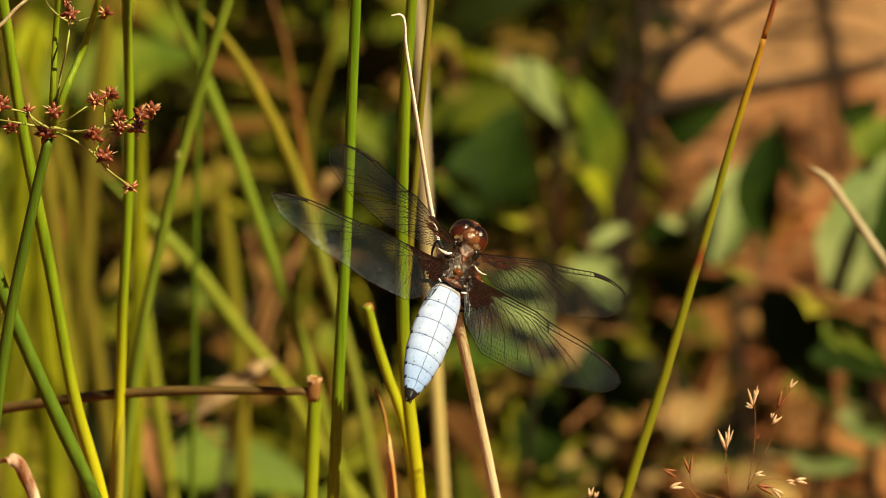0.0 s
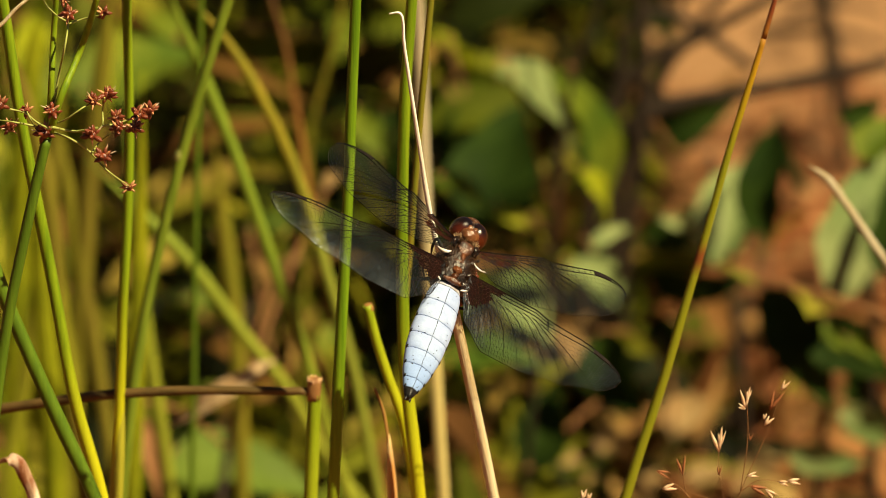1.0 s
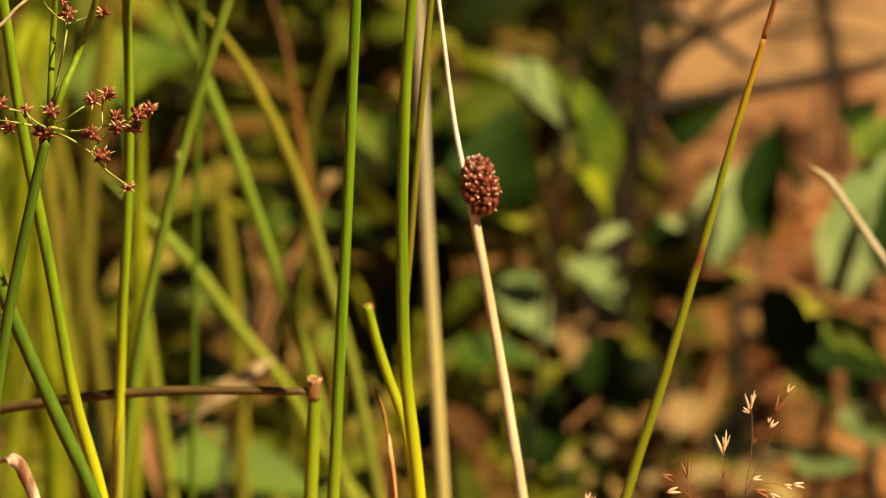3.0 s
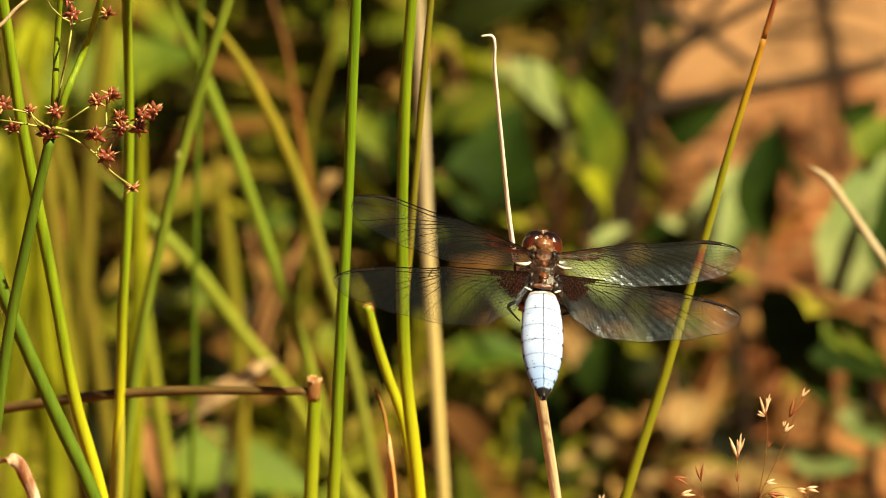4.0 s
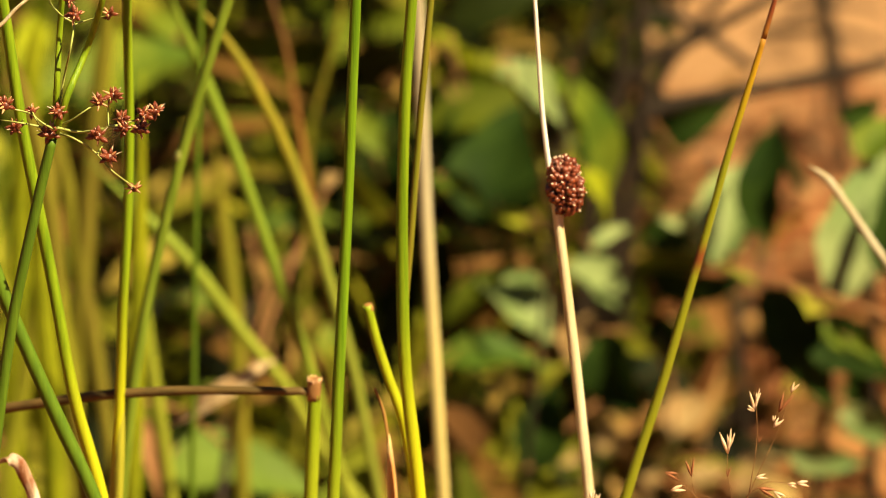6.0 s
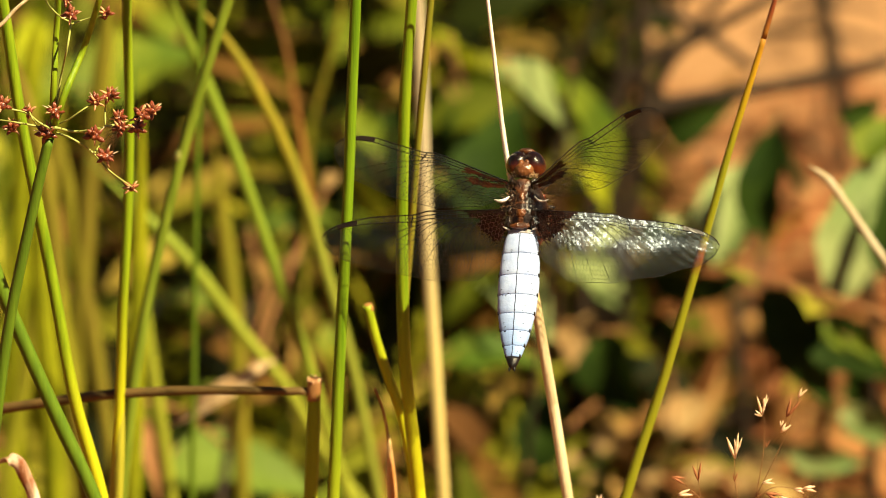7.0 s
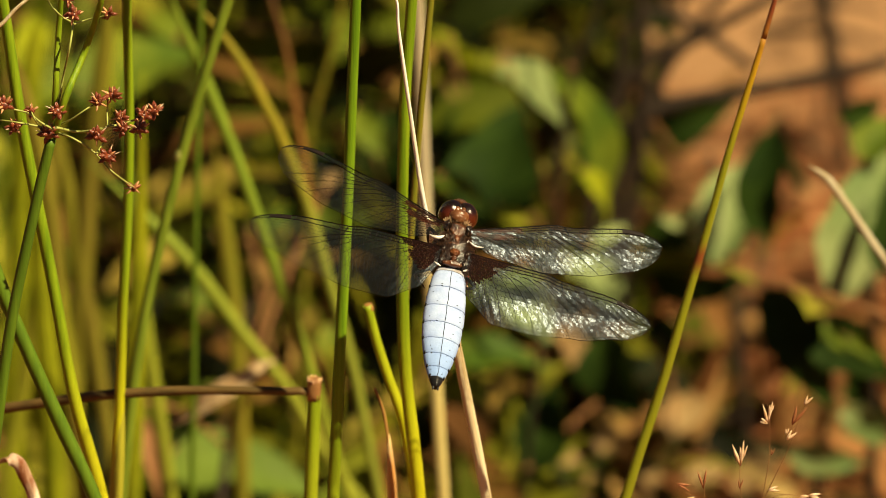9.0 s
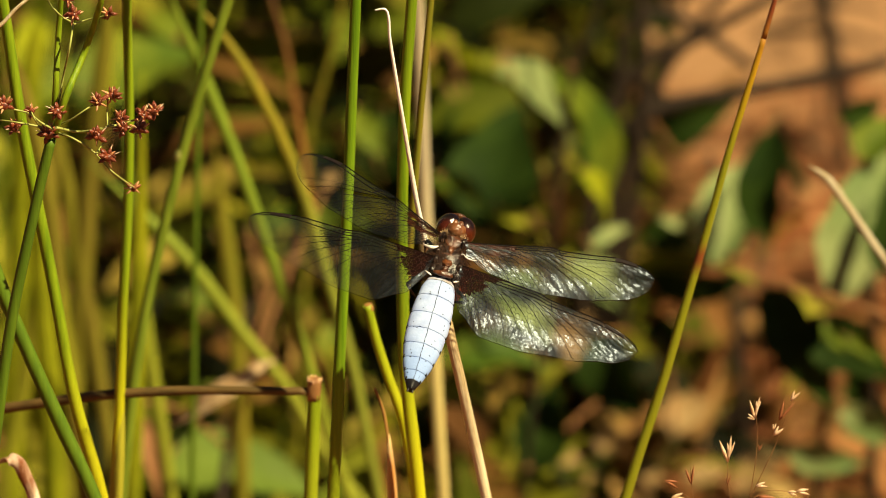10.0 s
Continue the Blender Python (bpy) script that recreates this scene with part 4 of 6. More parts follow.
stem("soft_rush", "short cut green rush stub with tan end", "rush", M_YGREEN, [(0.0228, 0.0120, -0.0030), (0.0106, 0.0100, 0.1074), (-0.0048, 0.0080, 0.2178), (-0.0075, 0.0080, 0.2338), (-0.0100, 0.0080, 0.2416), (-0.0123, 0.0080, 0.2494), (-0.0139, 0.0080, 0.2561)], 0.00114, 0.00088, group="rush stems", nodes=[((-0.0139, 0.0080, 0.2563), (-0.0134, 0.0080, 0.2548), 0.00091, M_ORANGE, "cut_end", "tan cut end")])
blade("grass_plant", "flat pale dry grass blade", "grass", M_PALE, [(0.0103, 0.1940, -0.0030), (0.0052, 0.1920, 0.0712), (0.0002, 0.1900, 0.1455), (-0.0016, 0.1900, 0.1760), (-0.0033, 0.1900, 0.2060), (-0.0042, 0.1900, 0.2306), (-0.0049, 0.1900, 0.2552), (-0.0066, 0.1900, 0.3205)], 0.00134, group="grass blades")
stem("soft_rush", "leaning green rush stem with a pale node", "rush", M_BACKGREEN, [(-0.0824, 0.0990, -0.0030), (-0.0720, 0.0970, 0.0974), (-0.0617, 0.0950, 0.1977), (-0.0596, 0.0950, 0.2143), (-0.0554, 0.0950, 0.2355), (-0.0507, 0.0950, 0.2548), (-0.0459, 0.0950, 0.2716), (-0.0413, 0.0950, 0.2866), (-0.0236, 0.0950, 0.3454)], 0.00109, 0.00109, group="rush stems", nodes=[((-0.0505, 0.0950, 0.2561), (-0.0514, 0.0950, 0.2536), 0.00107, M_BRANCH, "node", "pale node")])
blade("grass_plant", "soft green grass blade leaning over", "grass", M_BACKGREEN, [(0.0222, 0.2140, -0.0030), (-0.0005, 0.2120, 0.0731), (-0.0232, 0.2100, 0.1492), (-0.0284, 0.2100, 0.1684), (-0.0349, 0.2100, 0.1886), (-0.0417, 0.2100, 0.2100), (-0.0480, 0.2100, 0.2274), (-0.0533, 0.2100, 0.2411), (-0.0570, 0.2100, 0.2513)], 0.00130, group="grass blades")
blade("grass_plant", "arching grass leaf, yellow where it bends", "grass", M_ARCH, [(0.0150, 0.2340, -0.0030), (0.0007, 0.2320, 0.0632), (-0.0135, 0.2300, 0.1295), (-0.0191, 0.2300, 0.1595), (-0.0244, 0.2300, 0.1801), (-0.0303, 0.2300, 0.2016), (-0.0380, 0.2300, 0.2199), (-0.0456, 0.2300, 0.2331), (-0.0551, 0.2300, 0.2443)], 0.00121, group="grass blades")
blade("grass_plant", "slanting olive grass blade among rushes", "grass", M_BACKGREEN, [(0.0613, 0.2840, -0.0030), (0.0176, 0.2820, 0.0589), (-0.0261, 0.2800, 0.1207), (-0.0340, 0.2800, 0.1353), (-0.0438, 0.2800, 0.1484), (-0.0547, 0.2800, 0.1643), (-0.0658, 0.2800, 0.1767), (-0.0777, 0.2800, 0.1891)], 0.00144, group="grass blades")
stem("soft_rush", "upright rush stem, green above and yellow below", "rush", M_YGREEN, [(-0.0698, 0.0240, -0.0030), (-0.0661, 0.0220, 0.1050), (-0.0614, 0.0200, 0.2131), (-0.0605, 0.0200, 0.2292), (-0.0594, 0.0200, 0.2494), (-0.0583, 0.0200, 0.2695), (-0.0578, 0.0200, 0.2894), (-0.0578, 0.0200, 0.3113), (-0.0579, 0.0200, 0.3813)], 0.00115, 0.00084, group="rush stems", nodes=[((-0.0598, 0.0200, 0.2348), (-0.0617, 0.0200, 0.2076), 0.00136, M_YSHEATH, "sheath", "yellow leaf sheath")])
stem("soft_rush", "curving green rush stem, yellow at the foot", "rush", M_YGREEN, [(-0.0216, -0.0060, -0.0030), (-0.0397, -0.0080, 0.1110), (-0.0624, -0.0100, 0.2250), (-0.0673, -0.0100, 0.2452), (-0.0705, -0.0100, 0.2639), (-0.0737, -0.0100, 0.2836), (-0.0765, -0.0100, 0.3009), (-0.0788, -0.0100, 0.3191), (-0.0864, -0.0100, 0.3786)], 0.00123, 0.00103, group="rush stems")
stem("soft_rush", "dark green rush stem leaning over", "rush", M_DGREEN, [(0.0041, -0.0160, -0.0030), (-0.0258, -0.0180, 0.1130), (-0.0636, -0.0200, 0.2290), (-0.0694, -0.0200, 0.2435), (-0.0743, -0.0200, 0.2556), (-0.0790, -0.0200, 0.2676), (-0.0829, -0.0200, 0.2796), (-0.0952, -0.0200, 0.3176)], 0.00143, 0.00122, group="rush stems")
stem("soft_rush", "tapering rush stem with rust-red tip and node", "rush", M_RIGHT, [(-0.0128, 0.0040, -0.0030), (0.0078, 0.0020, 0.1090), (0.0338, 0.0000, 0.2210), (0.0411, 0.0000, 0.2469), (0.0469, 0.0000, 0.2685), (0.0522, 0.0000, 0.2893), (0.0568, 0.0000, 0.3061), (0.0593, 0.0000, 0.3156), (0.0601, 0.0000, 0.3185)], 0.00139, 0.00036, group="rush stems", tip_from=0.82, tip_mat=M_RIGHT)
stem("grass_plant", "dry brown grass stalk behind the rushes", "grass", M_RUSSET, [(0.0054, 0.3640, -0.0030), (-0.0101, 0.3620, 0.0625), (-0.0257, 0.3600, 0.1281), (-0.0299, 0.3600, 0.1487), (-0.0318, 0.3600, 0.1623), (-0.0336, 0.3600, 0.1745), (-0.0357, 0.3600, 0.1881), (-0.0387, 0.3600, 0.1988), (-0.0541, 0.3600, 0.2515)], 0.00080, 0.00066, group="rush stems")
stem("soft_rush", "thin grey-green stalk in shade", "rush", M_DGREEN, [(-0.0555, 0.2040, -0.0030), (-0.0541, 0.2020, 0.0692), (-0.0527, 0.2000, 0.1414), (-0.0521, 0.2000, 0.1722), (-0.0513, 0.2000, 0.2023), (-0.0504, 0.2000, 0.2296), (-0.0488, 0.2000, 0.2815)], 0.00064, 0.00059, group="rush stems")
blade("grass_plant", "broad green blade among the rushes", "grass", M_BACKGREEN, [(-0.0502, 0.2840, -0.0030), (-0.0544, 0.2820, 0.0533), (-0.0598, 0.2800, 0.1096), (-0.0614, 0.2800, 0.1233), (-0.0643, 0.2800, 0.1445), (-0.0663, 0.2800, 0.1630), (-0.0672, 0.2800, 0.1735), (-0.0696, 0.2800, 0.2034)], 0.00148, group="grass blades")
blade("grass_plant", "soft green blade in the tussock", "grass", M_BLADEBACK, [(-0.0670, 0.3440, -0.0030), (-0.0703, 0.3420, 0.0414), (-0.0746, 0.3400, 0.0858), (-0.0792, 0.3400, 0.1246), (-0.0824, 0.3400, 0.1450), (-0.0844, 0.3400, 0.1613), (-0.0869, 0.3400, 0.1811)], 0.00191, group="grass blades")
blade("grass_plant", "pale yellow-green blade in the tussock", "grass", M_LEAFBRIGHT, [(-0.0835, 0.3040, -0.0030), (-0.0847, 0.3020, 0.0493), (-0.0862, 0.3000, 0.1017), (-0.0870, 0.3000, 0.1262), (-0.0882, 0.3000, 0.1503), (-0.0887, 0.3000, 0.1755), (-0.0892, 0.3000, 0.1955)], 0.00262, group="grass blades")
blade("grass_plant", "yellow-green blade in the tussock", "grass", M_BLADEBACK, [(-0.1145, 0.3340, -0.0030), (-0.1082, 0.3320, 0.0434), (-0.1002, 0.3300, 0.0898), (-0.0949, 0.3300, 0.1147), (-0.0906, 0.3300, 0.1419), (-0.0869, 0.3300, 0.1715), (-0.0831, 0.3300, 0.2013)], 0.00190, group="grass blades")
blade("grass_plant", "bright green blade rising beside rushes", "grass", M_LEAFBRIGHT, [(-0.0698, 0.2440, -0.0030), (-0.0684, 0.2420, 0.0613), (-0.0667, 0.2400, 0.1256), (-0.0659, 0.2400, 0.1493), (-0.0649, 0.2400, 0.1674), (-0.0645, 0.2400, 0.1828), (-0.0634, 0.2400, 0.2228)], 0.00205, group="grass blades")
blade("grass_plant", "olive grass blade behind the rushes", "grass", M_OLIVE, [(-0.0447, 0.3640, -0.0030), (-0.0453, 0.3620, 0.0374), (-0.0461, 0.3600, 0.0778), (-0.0471, 0.3600, 0.1171), (-0.0495, 0.3600, 0.1418), (-0.0501, 0.3600, 0.1473), (-0.0522, 0.3600, 0.1672)], 0.00193, group="grass blades")
stem("grass_plant", "bent yellow-brown stalk behind the rushes", "grass", M_OLIVE, [(-0.0383, 0.4240, -0.0030), (-0.0350, 0.4220, 0.0649), (-0.0317, 0.4200, 0.1327), (-0.0313, 0.4200, 0.1454), (-0.0291, 0.4200, 0.1553), (-0.0256, 0.4200, 0.1679), (-0.0227, 0.4200, 0.1831), (-0.0184, 0.4200, 0.2054)], 0.00080, 0.00068, group="rush stems")
stem("soft_rush", "broken rush stump with a torn brown end", "rush", M_GREEN, [(-0.0318, 0.0160, -0.0030), (-0.0286, 0.0140, 0.1066), (-0.0246, 0.0120, 0.2162), (-0.0243, 0.0120, 0.2244), (-0.0240, 0.0120, 0.2323), (-0.0239, 0.0120, 0.2379)], 0.00135, 0.00130, group="rush stems", nodes=[((-0.0239, 0.0120, 0.2401), (-0.0240, 0.0120, 0.2359), 0.00128, M_TORN, "torn_end", "torn brown end with pale fibres")])
stem("dry_grass", "dry orange leaf sheath with pointed tip", "grass", M_ORANGE, [(-0.0038, 0.0040, -0.0030), (-0.0063, 0.0020, 0.1090), (-0.0094, 0.0000, 0.2210), (-0.0096, 0.0000, 0.2268), (-0.0102, 0.0000, 0.2324), (-0.0112, 0.0000, 0.2386), (-0.0127, 0.0000, 0.2427)], 0.00060, 0.00021, group="rush stems", nodes=[((-0.0100, 0.0000, 0.2336), (-0.0091, 0.0000, 0.2162), 0.00098, M_SHEATH, "sheath", "cream and orange dry sheath")])
blade("grass_plant", "broad yellow-green blade at the back of the tussock", "grass", M_BLADEBACK, [(-0.0910, 0.3440, -0.0030), (-0.0886, 0.3420, 0.0414), (-0.0856, 0.3400, 0.0858), (-0.0823, 0.3400, 0.1246), (-0.0790, 0.3400, 0.1653), (-0.0750, 0.3400, 0.1975), (-0.0738, 0.3400, 0.2074)], 0.00217, group="grass blades")
blade("grass_plant", "broad yellow-green blade at the back of the tussock", "grass", M_LEAFBRIGHT, [(-0.1029, 0.3640, -0.0030), (-0.1014, 0.3620, 0.0374), (-0.0995, 0.3600, 0.0778), (-0.0973, 0.3600, 0.1171), (-0.0951, 0.3600, 0.1582), (-0.0925, 0.3600, 0.1858), (-0.0916, 0.3600, 0.1957)], 0.00258, group="grass blades")
blade("grass_plant", "broad yellow-green blade at the back of the tussock", "grass", M_BLADEBACK, [(-0.0673, 0.2440, -0.0030), (-0.0717, 0.2420, 0.0613), (-0.0771, 0.2400, 0.1256), (-0.0809, 0.2400, 0.1622), (-0.0847, 0.2400, 0.2006), (-0.0901, 0.2400, 0.2217), (-0.0926, 0.2400, 0.2314)], 0.00181, group="grass blades")
stem("dry_twig", "dark thin branch standing in the sand", "twig", M_TWIG, [(0.1151, 0.8040, -0.0030), (0.1147, 0.8020, 0.0024), (0.1142, 0.8000, 0.0079), (0.1121, 0.8000, 0.0230), (0.1089, 0.8000, 0.0398), (0.1058, 0.8000, 0.0549), (0.0958, 0.8000, 0.1038)], 0.00300, 0.00240, group="rush stems")
stem("dry_twig", "dark leafless twig in the undergrowth", "twig", M_TWIG, [(0.0370, 0.5240, -0.0030), (0.0413, 0.5220, 0.0471), (0.0467, 0.5200, 0.0973), (0.0483, 0.5200, 0.1091), (0.0493, 0.5200, 0.1283), (0.0483, 0.5200, 0.1473), (0.0457, 0.5200, 0.1973)], 0.00154, 0.00140, group="rush stems")
stem("dry_twig", "thin dark twig crossing the undergrowth", "twig", M_TWIG, [(0.0163, 0.4540, -0.0030), (0.0214, 0.4520, 0.0617), (0.0278, 0.4500, 0.1264), (0.0304, 0.4500, 0.1478), (0.0343, 0.4500, 0.1606), (0.0376, 0.4500, 0.1718), (0.0460, 0.4500, 0.2007)], 0.00074, 0.00061, group="rush stems")
stem("dry_grass", "brown dead stalk lying over low leaves", "stalk", M_BROWN, [(0.2227, 0.3440, -0.0030), (0.1773, 0.3420, 0.0553), (0.1200, 0.3400, 0.1136), (0.1002, 0.3400, 0.1301), (0.0786, 0.3400, 0.1376), (0.0645, 0.3400, 0.1426)], 0.00064, 0.00045, group="rush stems")
stem("dry_twig", "dark dead stem arching over the sand", "twig", M_TWIG, [(0.0317, 0.5240, -0.0030), (0.0385, 0.5200, 0.1076), (0.0457, 0.5200, 0.1256), (0.0620, 0.5200, 0.1359), (0.0779, 0.5200, 0.1450), (0.0896, 0.5200, 0.1517)], 0.00240, 0.00110, group="rush stems")
stem("dry_twig", "thin dark dead stem arching over the sand", "twig", M_TWIG, [(0.0422, 0.5540, -0.0030), (0.0491, 0.5500, 0.0971), (0.0548, 0.5500, 0.1166), (0.0608, 0.5500, 0.1252), (0.0665, 0.5500, 0.1330), (0.0713, 0.5500, 0.1389)], 0.00220, 0.00110, group="rush stems")
stem("dry_twig", "dark bent dead stem reaching over the sand", "twig", M_TWIG, [(0.0391, 0.5440, -0.0030), (0.0460, 0.5400, 0.1044), (0.0530, 0.5400, 0.1102), (0.0726, 0.5400, 0.1149), (0.0923, 0.5400, 0.1185), (0.1119, 0.5400, 0.1233)], 0.00300, 0.00160, group="rush stems")
stem("dry_twig", "thin dead stem leaning over the sand", "twig", M_TWIG, [(0.0366, 0.5640, -0.0030), (0.0435, 0.5600, 0.1027), (0.0476, 0.5600, 0.1266), (0.0561, 0.5600, 0.1293), (0.0678, 0.5600, 0.1222), (0.0775, 0.5600, 0.1147)], 0.00230, 0.00110, group="rush stems")
# arching and lying pieces
blade("grass_plant", "pale dry arching grass blade", "grass", M_PALE, [(0.1181, 0.1190, -0.0030), (0.0970, 0.1150, 0.2043), (0.0900, 0.1150, 0.2212), (0.0843, 0.1150, 0.2301), (0.0796, 0.1150, 0.2372), (0.0751, 0.1150, 0.2434), (0.0715, 0.1150, 0.2457)], 0.00078, "grass blades")
stem("dry_grass", "brown dry stalk bent over, caught on a broken stump", "stalk", M_TWIGTAN, [(-0.1453, 0.0500, -0.0030), (-0.1253, 0.0450, 0.2010), (-0.1053, 0.0400, 0.2186), (-0.0899, 0.0340, 0.2243), (-0.0767, 0.0280, 0.2288), (-0.0637, 0.0220, 0.2329), (-0.0509, 0.0180, 0.2353), (-0.0371, 0.0140, 0.2369), (-0.0250, 0.0120, 0.2375)], 0.00126, 0.00079)
blade("dry_leaf", "curled dry tan leaf tip", "leaf", M_CURL, [(-0.0645, -0.0080, -0.0030), (-0.0745, -0.0100, 0.2224), (-0.0753, -0.0100, 0.2261), (-0.0766, -0.0100, 0.2294), (-0.0778, -0.0100, 0.2319), (-0.0797, -0.0100, 0.2328), (-0.0818, -0.0100, 0.2317)], 0.00123, "grass blades")
stem("grass_plant", "thin pale grass stalk", "grass", M_STEMDRY, [(-0.1212, -0.0200, -0.0030), (-0.1112, -0.0200, 0.1571), (-0.0812, -0.0200, 0.3171), (-0.0783, -0.0200, 0.3205), (-0.0760, -0.0200, 0.3231), (-0.0734, -0.0200, 0.3252)], 0.00050, 0.00026)

# ---- jointed rush ----
jointed = jointed_rush((-0.1093, -0.0260, -0.0030),
    [([(-0.1093, -0.0260, -0.0030), (-0.0967, -0.0280, 0.1249), (-0.0806, -0.0300, 0.2529), (-0.0783, -0.0300, 0.2681), (-0.0754, -0.0300, 0.2821), (-0.0728, -0.0300, 0.2939), (-0.0709, -0.0300, 0.3019)], 0.00111, 0.00096)],
    [([(-0.0708, -0.0272, 0.3004), (-0.0699, -0.0297, 0.3130), (-0.0695, -0.0272, 0.3206), (-0.0687, -0.0287, 0.3306)], 0.00059, 0.00053),
     ([(-0.0705, -0.0288, 0.3020), (-0.0681, -0.0317, 0.3105), (-0.0647, -0.0271, 0.3179), (-0.0613, -0.0330, 0.3299), (-0.0598, -0.0315, 0.3357)], 0.00072, 0.00053),
     ([(-0.0700, -0.0304, 0.3052), (-0.0688, -0.0283, 0.3125), (-0.0673, -0.0318, 0.3200), (-0.0668, -0.0278, 0.3229)], 0.00033, 0.00026),
     ([(-0.0706, -0.0271, 0.3023), (-0.0667, -0.0320, 0.3026), (-0.0634, -0.0294, 0.2993), (-0.0603, -0.0329, 0.2971), (-0.0563, -0.0307, 0.2931)], 0.00033, 0.00023),
     ([(-0.0699, -0.0327, 0.3050), (-0.0659, -0.0273, 0.3023), (-0.0618, -0.0304, 0.3041), (-0.0573, -0.0273, 0.3042), (-0.0526, -0.0283, 0.3063)], 0.00039, 0.00026),
     ([(-0.0704, -0.0278, 0.3036), (-0.0672, -0.0320, 0.3063), (-0.0646, -0.0326, 0.3084), (-0.0629, -0.0294, 0.3084)], 0.00026, 0.00020),
     ([(-0.0628, -0.0320, 0.2999), (-0.0614, -0.0286, 0.3009), (-0.0596, -0.0305, 0.3029)], 0.00026, 0.00020),
     ([(-0.0608, -0.0298, 0.3043), (-0.0610, -0.0274, 0.3063), (-0.0605, -0.0299, 0.3096)], 0.00026, 0.00020),
     ([(-0.0703, -0.0324, 0.3045), (-0.0727, -0.0321, 0.3058), (-0.0748, -0.0297, 0.3066), (-0.0778, -0.0299, 0.3075), (-0.0809, -0.0292, 0.3080)], 0.00033, 0.00020),
     ([(-0.0704, -0.0306, 0.3035), (-0.0739, -0.0291, 0.3041), (-0.0768, -0.0306, 0.3052), (-0.0799, -0.0293, 0.3052)], 0.00033, 0.00020),
     ([(-0.0729, -0.0284, 0.3035), (-0.0737, -0.0319, 0.3063), (-0.0743, -0.0307, 0.3072)], 0.00020, 0.00020),
     ([(-0.0667, -0.0300, 0.3234), (-0.0645, -0.0289, 0.3239), (-0.0606, -0.0315, 0.3256)], 0.00026, 0.00020),
     ([(-0.0667, -0.0297, 0.3236), (-0.0685, -0.0293, 0.3245), (-0.0706, -0.0276, 0.3260), (-0.0714, -0.0308, 0.3292)], 0.00026, 0.00020)],
    [((-0.0563, -0.0302, 0.2927), 0.00159), ((-0.0607, -0.0329, 0.2995), 0.00202), ((-0.0552, -0.0310, 0.3041), 0.00191), ((-0.0524, -0.0329, 0.3081), 0.00191), ((-0.0546, -0.0285, 0.3058), 0.00212), ((-0.0585, -0.0314, 0.3063), 0.00181), ((-0.0583, -0.0290, 0.3034), 0.00181), ((-0.0627, -0.0315, 0.3030), 0.00202), ((-0.0601, -0.0286, 0.3096), 0.00191), ((-0.0624, -0.0316, 0.3094), 0.00181), ((-0.0697, -0.0320, 0.3078), 0.00191), ((-0.0712, -0.0306, 0.3031), 0.00234), ((-0.0745, -0.0289, 0.3067), 0.00159), ((-0.0775, -0.0288, 0.3035), 0.00191), ((-0.0792, -0.0304, 0.3083), 0.00212), ((-0.0665, -0.0335, 0.3263), 0.00181), ((-0.0605, -0.0304, 0.3255), 0.00149), ((-0.0675, -0.0325, 0.3287), 0.00127)],
    "green jointed rush with star-shaped red-brown flower clusters")

